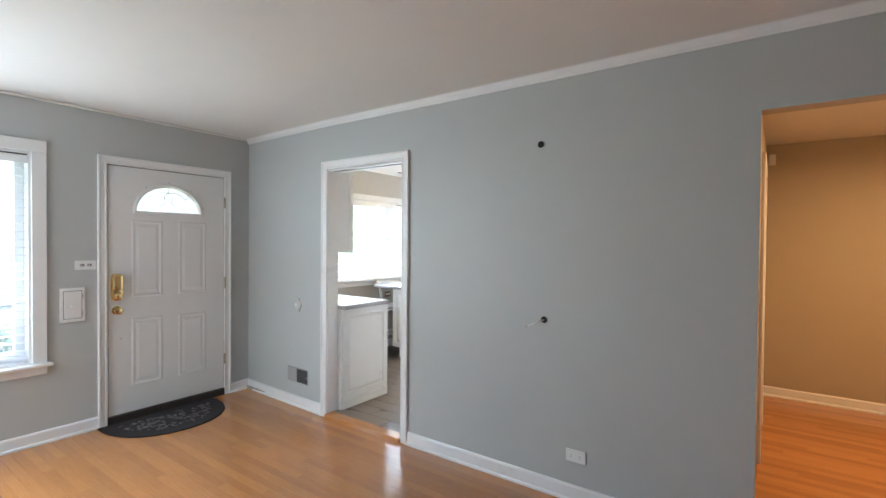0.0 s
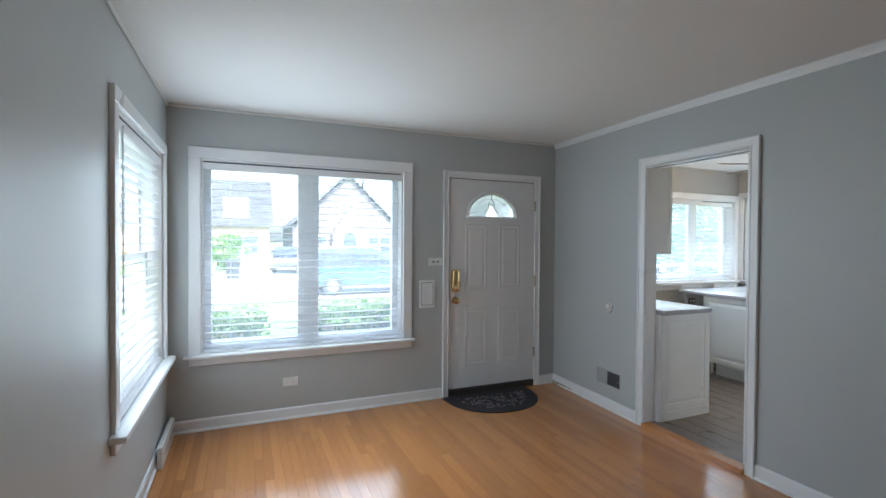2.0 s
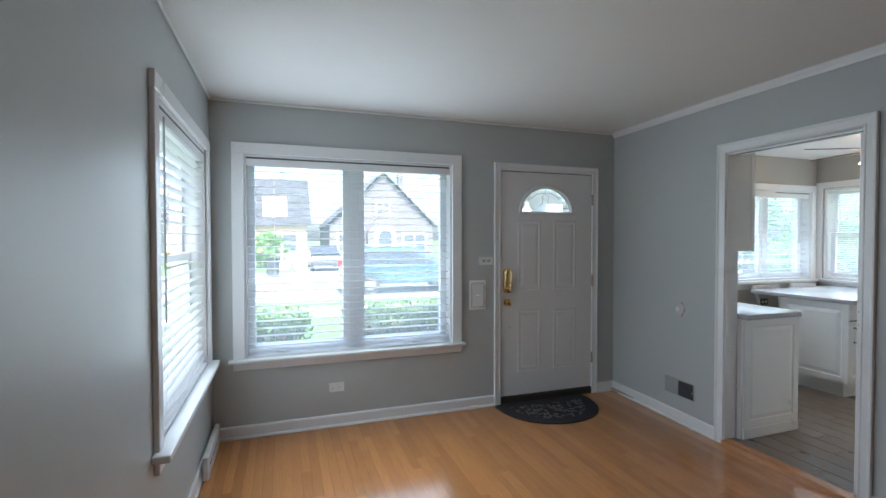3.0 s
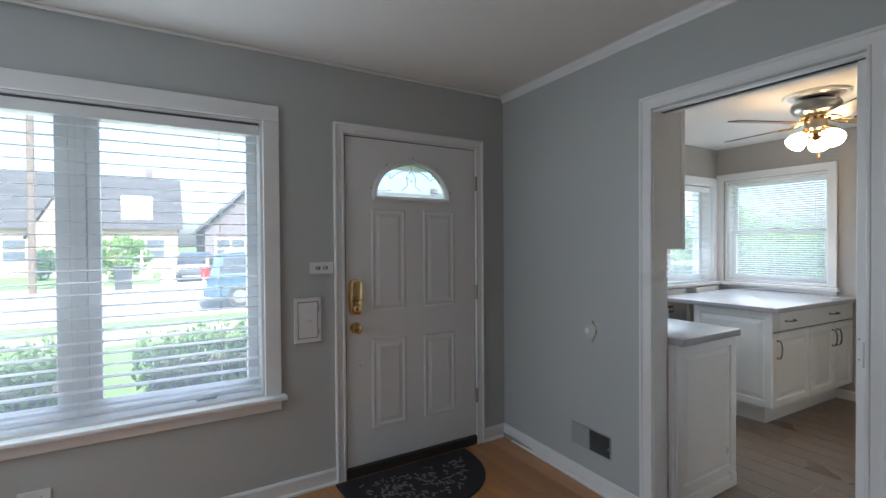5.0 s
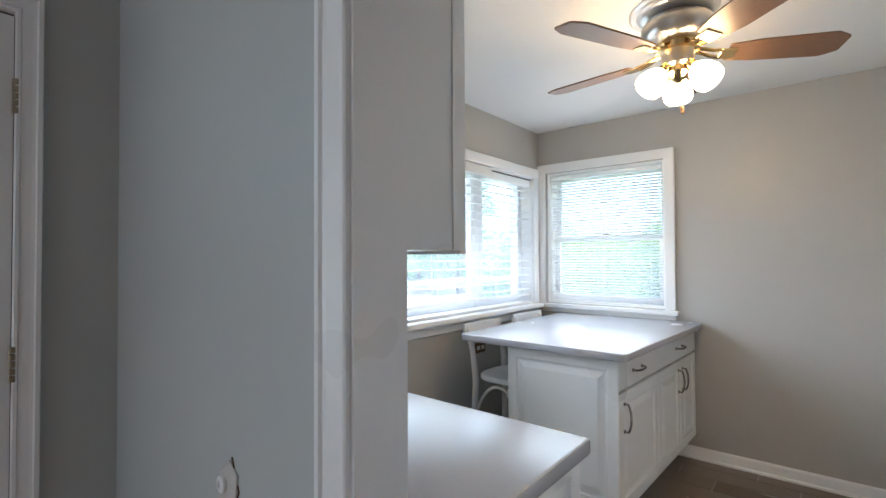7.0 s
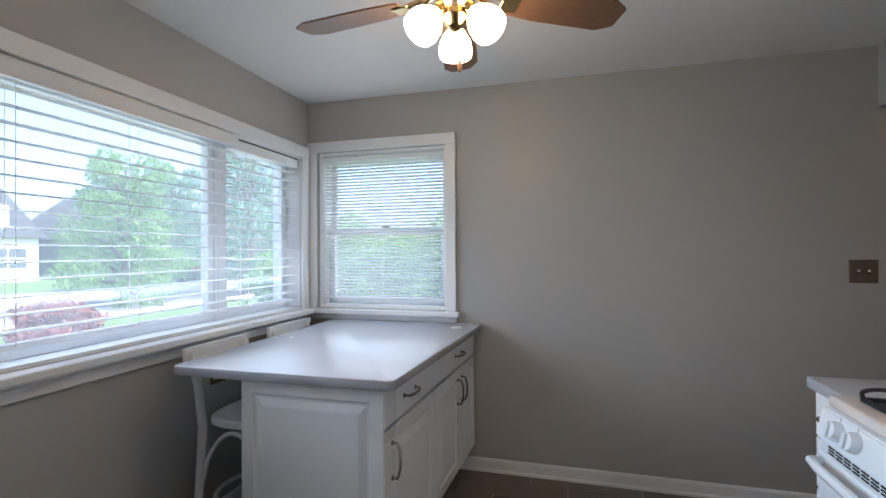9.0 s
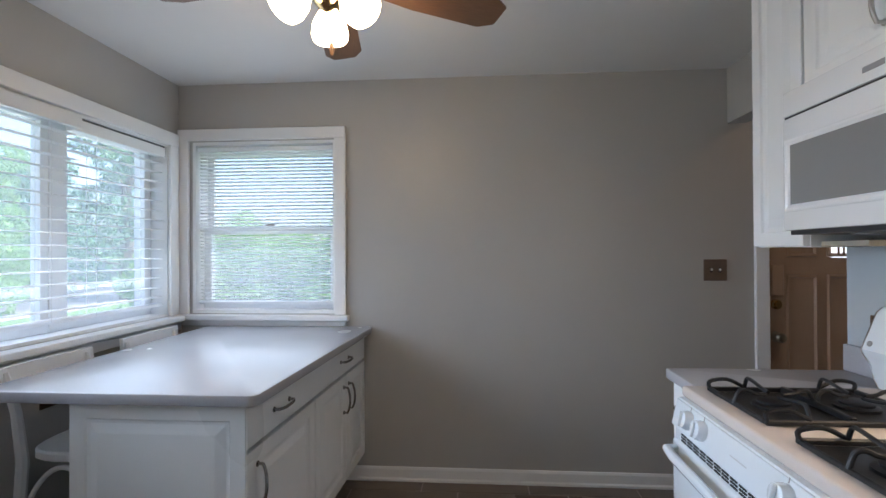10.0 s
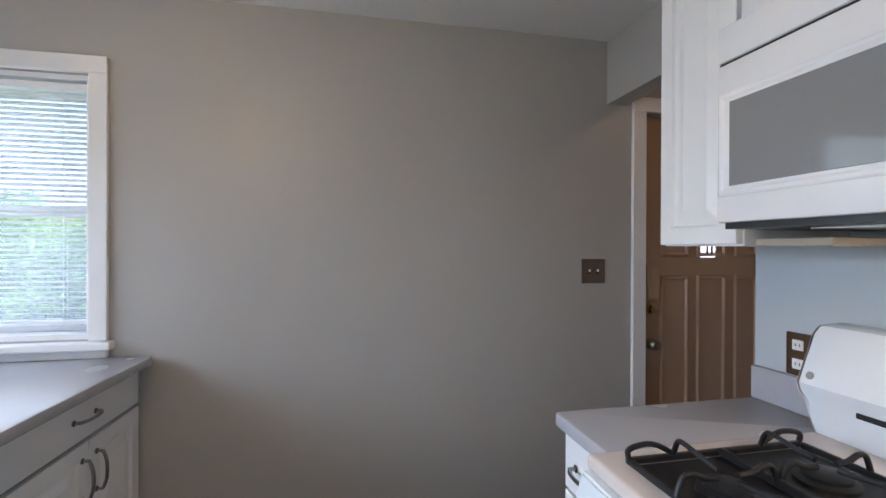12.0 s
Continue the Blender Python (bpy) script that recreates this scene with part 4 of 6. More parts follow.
# ---- cabinet parts ----
def pull(parent, p0, p1, out, mat=PEWTER):
    """A bowed bar pull between two feet."""
    a, b, o = Vector(p0), Vector(p1), Vector(out)
    h = part("handle", tube([a, a + o * 0.75, *[v + o for v in arc(a.lerp(b, 0.12), a.lerp(b, 0.88), o * 0.25, 6)], b + o * 0.75, b], 0.0055, 8), mat, parent, "bowed pewter pull", smooth=True)
    for p in (a, b):
        part("foot", tube([p, p + o * 0.12], 0.010, 10), mat, h, smooth=True)
    return h


def leaf(name, parent, facing, u0, u1, z0, z1, plane, mat=CABW, steps=RAISED):
    """A raised-panel front: facing x or y, its back on the plane."""
    w, h = u1 - u0, z1 - z0
    st = [(i, d) for i, d in steps if i < min(w, h) / 2 - 0.01]
    bm = raised_panel(w, h, st)
    m = pose(plane, (u0 + u1) / 2, (z0 + z1) / 2, 0, 0, facing) if facing in (90, -90) else pose((u0 + u1) / 2, plane, (z0 + z1) / 2, 0, 0, facing)
    return part(name, moved(bm, m), mat, parent)


def counter(name, label, x0, x1, y0, y1, z1=0.915, th=0.038, corner=0.012):
    t = thing(name, label, "countertop", ((x0 + x1) / 2, (y0 + y1) / 2, z1 - th))
    bm = box(x0, x1, y0, y1, z1 - th, z1)
    up = [e for e in bm.edges if abs(e.verts[0].co.x - e.verts[1].co.x) < 1e-6 and abs(e.verts[0].co.y - e.verts[1].co.y) < 1e-6]
    bmesh.ops.bevel(bm, geom=up, offset=corner, segments=4, affect="EDGES", profile=0.5)
    tp = [e for e in bm.edges if all(abs(v.co.z - z1) < 1e-6 for v in e.verts) or all(abs(v.co.z - z1 + th) < 1e-6 for v in e.verts)]
    bmesh.ops.bevel(bm, geom=tp, offset=0.006, segments=2, affect="EDGES", profile=0.5)
    return part("top", bm, LAMIN, t, smooth=True)


# base cabinet inside the doorway, its end panel towards the door
bc = thing("base_cabinet", "white base cabinet with a raised end panel by the doorway", "cabinet", (0.62, 0.38, 0))
part("body", box(KX + 0.02, 1.296, KY0 + 0.005, 0.62, 0.0, 0.876), CABW, bc)
leaf("end_panel", bc, FACE_X_POS, KY0 + 0.02, 0.70, 0.075, 0.872, 1.290, steps=[(0, 0), (0, 0.016), (0.055, 0.016), (0.06, 0.010), (0.068, 0.010), (0.09, 0.015)])
part("base_strip", box(1.296, 1.312, KY0 + 0.02, 0.70, 0.0, 0.074, 0.003), CABW, bc)
for i in range(3):
    u = KX + 0.03 + i * 0.41
    d = leaf("door", bc, FACE_Y_POS, u, u + 0.40, 0.11, 0.68, 0.62)
    pull(d, (u + 0.36, 0.641, 0.50), (u + 0.36, 0.641, 0.62), (0, 0.026, 0))
    leaf("drawer", bc, FACE_Y_POS, u, u + 0.40, 0.70, 0.86, 0.62, steps=[(0, 0), (0, 0.018), (0.003, 0.020)])
counter("countertop", "grey laminate countertop on the base cabinet by the doorway", KX + 0.002, 1.352, KY0 + 0.002, 0.665)
uc = thing("wall_cabinet", "white wall cabinet beside the kitchen doorway", "cabinet", (0.75, 0.2, 1.372))
part("body", box(0.30, 1.244, KY0 + 0.005, 0.283, 1.372, 2.28, 0.002), CABW, uc)
part("face_frame", box(1.244, 1.2475, 0.255, 0.283, 1.372, 2.28, 0.001), CABW, uc)
part("side_stile", box(1.244, 1.2465, KY0 + 0.005, KY0 + 0.03, 1.372, 2.28, 0.001), CABW, uc)
for i in range(2):
    u = 0.302 + i * 0.471
    d = leaf("door", uc, FACE_Y_POS, u, u + 0.468, 1.366, 2.278, 0.284)
    pull(d, (u + (0.43 if i == 0 else 0.04), 0.305, 1.42), (u + (0.43 if i == 0 else 0.04), 0.305, 1.53), (0, 0.026, 0))

# ---- peninsula ----
PX0, PY0 = 0.147, 1.698
PK = 0.048


def skewed(ob):
    """Shears the peninsula's front slightly off the wall's line, to fit the camera's view."""
    for o in (ob, *ob.children_recursive):
        if o.type == "MESH" and not o.data.get("skewed"):
            o.data["skewed"] = 1
            for v in o.data.vertices:
                v.co.x += PK * (v.co.y - PY0) * max(0.0, (v.co.x - PX0) / 0.95)


pn = thing("peninsula_cabinet", "white peninsula cabinet with drawers, three doors and raised end panel", "cabinet", (0.75, 2.38, 0))
part("body", box(0.46, 1.027, 1.742, 3.05, 0.155, 0.877), CABW, pn)
part("toe_kick", box(0.53, 0.945, 1.845, 3.05, 0.0, 0.155), CABW, pn)
leaf("end_panel", pn, FACE_Y_NEG, 0.455, 1.045, 0.157, 0.874, 1.742, steps=[(0, 0), (0, 0.012), (0.05, 0.012), (0.056, 0.006), (0.066, 0.006), (0.092, 0.013), (0.097, 0.014)])
# dark strip on the white body stands for shade between the fronts
part("drawer_gap", box(1.020, 1.0285, 1.740, 3.04, 0.714, 0.7285), DKVENT, pn, "dark strip painted as the shade under the drawers")
dr = leaf("drawer_front", pn, FACE_X_POS, 1.735, 3.045, 0.728, 0.872, 1.027, steps=[(0, 0), (0, 0.018), (0.004, 0.021)])
pull(dr, (1.048, 1.915, 0.80), (1.048, 2.035, 0.80), (0.026, 0, 0))
pull(dr, (1.048, 2.62, 0.80), (1.048, 2.74, 0.80), (0.026, 0, 0))
for y0, y1, hy in ((1.735, 2.285, 1.80), (2.295, 2.70, 2.665), (2.71, 3.045, 2.745)):
    d = leaf("door", pn, FACE_X_POS, y0, y1, 0.16, 0.715, 1.027)
    pull(d, (1.048, hy, 0.53), (1.048, hy, 0.66), (0.026, 0, 0))
skewed(pn)
skewed(counter("countertop", "grey laminate peninsula top with rounded corners", PX0, 1.097, PY0, 3.052, corner=0.03).parent)


# ---- bar stools ----
def stool(x, y):
    t = thing("bar_stool", "white painted bentwood bar stool with a low back rail", "stool", (x, y, 0), group="stools at the peninsula")
    seat = bmesh.new()
    n = 28
    for z, r in ((0.605, 0.175), (0.612, 0.185), (0.635, 0.185), (0.642, 0.178)):
        for i in range(n):
            a = 2 * math.pi * i / n
            c, s = math.cos(a), math.sin(a)
            k = r * (abs(c) ** 3 + abs(s) ** 3) ** (-1 / 3) * 0.97
            seat.verts.new((x + k * c, y + k * s, z))
    seat.verts.ensure_lookup_table()
    vs = seat.verts
    for q in range(3):
        for i in range(n):
            seat.faces.new((vs[q * n + i], vs[q * n + (i + 1) % n], vs[(q + 1) * n + (i + 1) % n], vs[(q + 1) * n + i]))
    seat.faces.new([vs[i] for i in range(n)][::-1])
    seat.faces.new([vs[3 * n + i] for i in range(n)])
    part("seat", seat, TRIM, t, "smooth white seat", smooth=True)
    for s in (-1, 1):
        yy = y + s * 0.165
        part("back_leg", tube([(x - 0.20, yy + s * 0.03, 0), (x - 0.175, yy + s * 0.012, 0.3), (x - 0.165, yy, 0.6), (x - 0.185, yy + s * 0.005, 0.78), (x - 0.225, yy + s * 0.012, 0.925)], 0.016, 8, radii=[0.015, 0.018, 0.02, 0.017, 0.014]), TRIM, t, smooth=True)
        part("front_leg", tube([(x + 0.19, yy + s * 0.03, 0), (x + 0.165, yy + s * 0.01, 0.35), (x + 0.15, yy - s * 0.01, 0.61)], 0.016, 8, radii=[0.014, 0.017, 0.019]), TRIM, t, smooth=True)
        part("bow_brace", tube(arc((x - 0.165, yy, 0.36), (x + 0.155, yy, 0.36), (0, 0, 0.225), 14), 0.009, 8), TRIM, t, smooth=True)
    part("bow_brace", tube(arc((x + 0.155, y - 0.16, 0.36), (x + 0.155, y + 0.16, 0.36), (0, 0, 0.225), 14), 0.009, 8), TRIM, t, smooth=True)
    part("foot_ring", tube([(x + 0.185 * math.cos(a), y + 0.185 * math.sin(a), 0.27) for a in [2 * math.pi * i / 24 for i in range(25)]], 0.011, 8), TRIM, t, smooth=True)
    cr = bmesh.new()
    rows = []
    for i in range(13):
        f = i / 12 * 2 - 1
        xx = x - 0.222 - 0.012 * (1 - f * f)
        rows.append([cr.verts.new((xx + dx, y + f * 0.205, 0.872 + dz)) for dx, dz in ((-0.011, 0.0), (0.009, 0.0), (0.005, 0.072), (-0.013, 0.072))])
    for a, b in zip(rows, rows[1:]):
        for k in range(4):
            cr.faces.new((a[k], a[(k + 1) % 4], b[(k + 1) % 4], b[k]))
    cr.faces.new(rows[0][::-1])
    cr.faces.new(rows[-1])
    part("back_rail", cr, TRIM, t, "curved white crest rail", smooth=True)


stool(0.29, 2.055)
stool(0.29, 2.64)

# ---- ceiling fan ----
FX, FYc = 1.332, 1.678
cf = thing("ceiling_fan", "nickel and brass ceiling fan with walnut blades and three lit shades", "ceiling fan", (FX, FYc, HK))
C = Matrix.Translation((FX, FYc, 0))
part("ceiling_ring", moved(lathe([(0.190, HK), (0.190, HK - 0.008), (0.182, HK - 0.016), (0.160, HK - 0.013), (0.150, HK - 0.022), (0.12, HK - 0.030), (0.0, HK - 0.030)], 40), C), RINGM, cf, "satin silver moulded ceiling ring", smooth=True)
part("canopy", moved(lathe([(0.085, HK - 0.028), (0.09, HK - 0.03), (0.075, HK - 0.045), (0, HK - 0.045)], 32), C), BRONZE, cf, smooth=True)
part("motor_housing", moved(lathe([(0.06, 2.362), (0.125, 2.352), (0.14, 2.332), (0.14, 2.30), (0.125, 2.275), (0.09, 2.255), (0, 2.255)], 36), C), NICKEL, cf, "brushed nickel motor housing", smooth=True)
part("flywheel", moved(lathe([(0.088, 2.255), (0.092, 2.24), (0.085, 2.222), (0, 2.222)], 30), C), BRASS, cf, "pierced brass band", smooth=True)
part("switch_housing", moved(lathe([(0.062, 2.222), (0.066, 2.20), (0.06, 2.165), (0.05, 2.155), (0, 2.155)], 28), C), NICKEL, cf, smooth=True)
part("light_fitter", moved(lathe([(0.045, 2.155), (0.05, 2.13), (0.03, 2.105), (0.012, 2.09), (0, 2.085)], 24), C), BRASS, cf, "brass light fitter", smooth=True)
bl = bmesh.new()
outl = [(0.19, -0.052), (0.30, -0.068), (0.56, -0.076), (0.615, -0.045), (0.615, 0.045), (0.56, 0.076), (0.30, 0.068), (0.19, 0.052)]
tp = [bl.verts.new((x, y, 0.0035)) for x, y in outl]
bt = [bl.verts.new((x, y, -0.0035)) for x, y in outl]
bl.faces.new(tp)
bl.faces.new(bt[::-1])
for i in range(len(outl)):
    j = (i + 1) % len(outl)
    bl.faces.new((tp[i], tp[j], bt[j], bt[i]))
bmesh.ops.bevel(bl, geom=[e for e in bl.edges if abs(e.verts[0].co.z - e.verts[1].co.z) > 0.005], offset=0.005, segments=2, affect="EDGES", profile=0.5)
ir = bmesh.new()
join(ir, tube([(0.075, 0.012, 0.02), (0.13, 0.02, 0.0), (0.17, 0.025, -0.006)], 0.008, 8))
join(ir, tube([(0.075, -0.012, 0.02), (0.13, -0.02, 0.0), (0.17, -0.025, -0.006)], 0.008, 8))
join(ir, box(0.16, 0.225, -0.034, 0.034, -0.0105, -0.004, 0.003))
blade_me = iron_me = None
for k in range(5):
    m = C @ pose(0, 0, 2.205, 0, 0, 29 + 72 * k) @ pose(0, 0, 0, -11, 0, 0)
    if blade_me is None:
        b1 = part("blade", bl, WALNUT, cf, "dark walnut blade with clipped tip")
        i1 = part("blade_iron", ir, BRASS, b1, "brass blade iron", smooth=True)
        blade_me, iron_me = b1.data, i1.data
    else:
        b1 = tagged(new("blade", blade_me), "dark walnut blade with clipped tip")
        i1 = tagged(new("blade_iron", iron_me), "brass blade iron")
        i1.parent = b1
        b1.parent = cf
        b1.matrix_parent_inverse = cf.matrix_basis.inverted()
    b1.matrix_basis = m
for k in range(3):
    a = radians(103 + 120 * k)
    m = C @ pose(0.045 * math.cos(a), 0.045 * math.sin(a), 2.16, 0, 0, math.degrees(a)) @ pose(0, 0, 0, 0, -42, 0)
    arm = part("lamp_socket", moved(lathe([(0.022, 0.0), (0.024, -0.03), (0.02, -0.05), (0, -0.05)], 16), m), BRASS, cf, smooth=True)
    bm = lathe([(0.022, -0.035), (0.035, -0.05), (0.053, -0.08), (0.06, -0.112), (0.056, -0.133), (0.05, -0.139), (0.0, -0.133)], 24)
    part("shade", moved(bm, m), BULB, arm, "lit white tulip glass shade", smooth=True)
ch = part("pull_chain", tube([(FX + 0.012, FYc + 0.01, 2.10), (FX + 0.012, FYc + 0.01, 2.0)], 0.0014, 5), BRASS, cf)
part("fob", moved(lathe([(0, 0), (0.007, -0.008), (0.009, -0.025), (0.005, -0.042), (0, -0.044)], 12), Matrix.Translation((FX + 0.012, FYc + 0.01, 2.0))), WALNUT, ch, "dark wooden fob", smooth=True)

# ---- stove wall: counter strip, drawer cabinet ----
SC0, SC1 = 1.848, 2.122
sb = thing("drawer_cabinet", "narrow white drawer cabinet beside the stove", "cabinet", (2.8, 1.985, 0))
part("body", box(2.535, EX - 0.002, SC0 + 0.004, SC1 - 0.012, 0.0, 0.876), CABW, sb)
for z0, z1 in ((0.72, 0.868), (0.42, 0.71), (0.11, 0.41)):
    d = leaf("drawer", sb, FACE_X_NEG, SC0 + 0.008, SC1 - 0.016, z0, z1, 2.535, steps=[(0, 0), (0, 0.018), (0.004, 0.020)])
    zc = (z0 + z1) / 2
    pull(d, (2.514, 1.935, zc), (2.514, 2.04, zc), (-0.026, 0, 0))
counter("countertop", "grey laminate countertop strip between stove and passage", 2.492, EX - 0.002, SC0, SC1)
bs = thing("backsplash", "grey laminate backsplash strip", "backsplash", (3.13, 1.98, 0.915))
part("strip", box(EX - 0.022, EX - 0.002, SC0, SC1, 0.9155, 1.012, 0.003), LAMIN, bs)

# ---- gas range ----
rn = thing("gas_range", "white gas range with black grates and a slanted backguard", "stove", (2.8, 1.465, 0))
RY0, RY1 = 1.083, 1.843
part("body", box(2.455, EX - 0.004, RY0, RY1, 0.06, 0.895, 0.004), RANGEW, rn)
part("kick_plate", box(2.50, 3.1, RY0 + 0.03, RY1 - 0.03, 0.0, 0.06), BLACKPL, rn)
part("cooktop", box(2.432, 3.03, RY0 - 0.002, RY1 + 0.002, 0.893, 0.928, 0.010, seg=3), COOKTOP, rn, "bisque enamel cooktop", smooth=True)
bm = bmesh.new()
pf = [(2.455, 0.80), (2.398, 0.805), (2.418, 0.892), (2.455, 0.893)]
e0 = [bm.verts.new((x, RY0, z)) for x, z in pf]
e1 = [bm.verts.new((x, RY1, z)) for x, z in pf]
for i in range(4):
    bm.faces.new((e0[i], e0[(i + 1) % 4], e1[(i + 1) % 4], e1[i]))
bm.faces.new(e0)
bm.faces.new(e1[::-1])
bmesh.ops.bevel(bm, geom=bm.edges[:], offset=0.005, segments=2, affect="EDGES")
cp = part("control_panel", bm, RANGEW, rn, smooth=True)
for y in (1.735, 1.655, 1.305, 1.225):
    k = part("knob", moved(lathe([(0.0275, 0), (0.0275, 0.008), (0.024, 0.024), (0.021, 0.026), (0, 0.026)], 24), pose(2.408, y, 0.852, 0, -77, 0)), RANGEW, rn, "white round burner knob", smooth=True)
    part("grip", moved(box(-0.022, 0.022, -0.006, 0.006, 0.024, 0.034, 0.003), pose(2.408, y, 0.852, 0, -77, 0)), RANGEW, k)
    part("mark", moved(box(-0.006, 0.006, -0.001, 0.001, 0, 0.0015), pose(2.4145, y, 0.887, 0, -77, 0)), INKG, k)
part("print_bar", moved(box(-0.0015, 0.0015, -0.035, 0.035, 0, 0.0006), pose(2.4075, 1.48, 0.847, 0, -77, 0)), INKL, cp)
od = part("oven_door", box(2.40, 2.453, RY0 + 0.004, RY1 - 0.004, 0.235, 0.766, 0.010, seg=3), RANGEW, rn, "white oven door", smooth=True)
part("door_window", box(2.3975, 2.401, RY0 + 0.14, RY1 - 0.14, 0.36, 0.62, 0.001), MWGLASS, od, "dark oven window")
part("oven_handle", tube([(2.40, RY0 + 0.04, 0.742), (2.365, RY0 + 0.055, 0.747), (2.355, RY0 + 0.12, 0.749), (2.352, 1.463, 0.75), (2.355, RY1 - 0.12, 0.749), (2.365, RY1 - 0.055, 0.747), (2.40, RY1 - 0.04, 0.742)], 0.014, 10), RANGEW, od, "white bar handle", smooth=True)
vb = part("vent_bar", box(2.409, 2.454, RY0 + 0.01, RY1 - 0.01, 0.768, 0.80), RANGEW, rn, "white vent strip with rows of slots")
for i in range(17):
    y = RY0 + 0.05 + i * 0.039
    for z in (0.7725, 0.7815, 0.7905):
        part("vent_slot", box(2.4060, 2.4092, y, y + 0.030, z, z + 0.0045), DARK, vb)
part("storage_drawer", box(2.405, 2.453, RY0 + 0.004, RY1 - 0.004, 0.065, 0.225, 0.008, seg=2), RANGEW, rn, smooth=True)
# backguard
bm = bmesh.new()
pf = [(3.028, 0.915), (3.007, 0.955), (2.997, 1.005), (2.977, 1.03), (2.970, 1.05), (3.017, 1.165), (3.035, 1.18), (3.10, 1.185), (3.14, 1.175), (3.145, 0.915)]
e0 = [bm.verts.new((x, RY0 + 0.004, z)) for x, z in pf]
e1 = [bm.verts.new((x, RY1 - 0.004, z)) for x, z in pf]
for i in range(len(pf)):
    j = (i + 1) % len(pf)
    bm.faces.new((e0[i], e0[j], e1[j], e1[i]))
bm.faces.new(e0)
bm.faces.new(e1[::-1])
bmesh.ops.bevel(bm, geom=[e for e in bm.edges if abs(e.verts[0].co.y - e.verts[1].co.y) < 1e-5], offset=0.004, segments=2, affect="EDGES")
bg = part("backguard", bm, RANGEW, rn, "white slanted backguard", smooth=True)
S = pose(2.9935, 1.52, 1.107, 0, -67.8, 0)
# black strip, slightly proud, painted in for the recess's shade
part("gap_line", box(2.9865, 2.998, RY0 + 0.03, RY1 - 0.12, 1.004, 1.016), DARK, bg, "black strip painted as the shade under the panel")
pl = part("clock_panel", moved(box(-0.034, 0.034, -0.060, 0.060, -0.002, 0.0030, 0.002), S), WPLAST, bg, "pale printed control panel")
part("display", moved(box(-0.010, 0.013, -0.019, 0.019, 0.0030, 0.0040), S), LCDG, pl, "dark green clock display")
for dy in (0.046, 0.030, -0.030, -0.046):
    for dx in (-0.013, 0.013):
        part("key", moved(lathe([(0.0052, 0.0030), (0.0052, 0.0038), (0.0040, 0.0038), (0.0036, 0.0033), (0, 0.0033)], 12), S @ Matrix.Translation((dx, dy, 0))), INKG, pl)
        part("print_bar", moved(box(dx + 0.008, dx + 0.0095, dy - 0.006, dy + 0.006, 0.0030, 0.0034), S), INKL, pl)
for dx in (-0.024, 0.0, 0.024):
    part("pilot_mark", moved(lathe([(0.006, 0), (0.006, 0.004), (0, 0.004)], 10), S @ Matrix.Translation((dx, -0.088, 0))), DARK, bg)
ok = part("oven_knob", moved(lathe([(0.034, 0), (0.034, 0.006), (0.026, 0.010), (0.024, 0.028), (0, 0.030)], 28), S @ Matrix.Translation((0, -0.225, 0))), RANGEW, bg, "white round oven knob", smooth=True)
part("mark", moved(box(-0.022, -0.008, -0.0015, 0.0015, 0.029, 0.031), S @ Matrix.Translation((0, -0.225, 0))), INKG, ok)
cap = bmesh.new()
c0 = [cap.verts.new((x, RY1 - 0.0038, z)) for x, z in pf]
c1 = [cap.verts.new((x + 0.003, RY1 + 0.001, z - 0.003 if z > 1 else z)) for x, z in pf]
for i in range(len(pf)):
    cap.faces.new((c0[i], c0[(i + 1) % len(pf)], c1[(i + 1) % len(pf)], c1[i]))
cap.faces.new(c1[::-1])
part("end_cap", cap, COOKTOP, bg, "bisque plastic end cap")
part("badge", moved(lathe([(0.009, 0), (0.009, 0.002), (0, 0.002)], 16), S @ Matrix.Translation((-0.04, 0.295, 0))), INKG, bg, "small round grey badge")
for dx, dy, ln in ((-0.054, -0.03, 0.014), (0.046, -0.045, 0.018), (-0.030, 0.0, 0.05)):
    part("print_bar", moved(box(-0.0015, 0.0015, -ln, ln, 0, 0.0008), S @ Matrix.Translation((dx, dy, 0))), INKL, bg)


def eased(points, n=4):
    """A smooth line through the points."""
    p = [Vector(q) for q in points]
    p = [p[0] * 2 - p[1], *p, p[-1] * 2 - p[-2]]
    out = []
    for i in range(1, len(p) - 2):
        for k in range(n):
            u = k / n
            out.append(0.5 * (2 * p[i] + (p[i + 1] - p[i - 1]) * u + (2 * p[i - 1] - 5 * p[i] + 4 * p[i + 1] - p[i + 2]) * u * u + (3 * p[i] - p[i - 1] - 3 * p[i + 1] + p[i + 2]) * u ** 3))
    return out + [p[-2]]


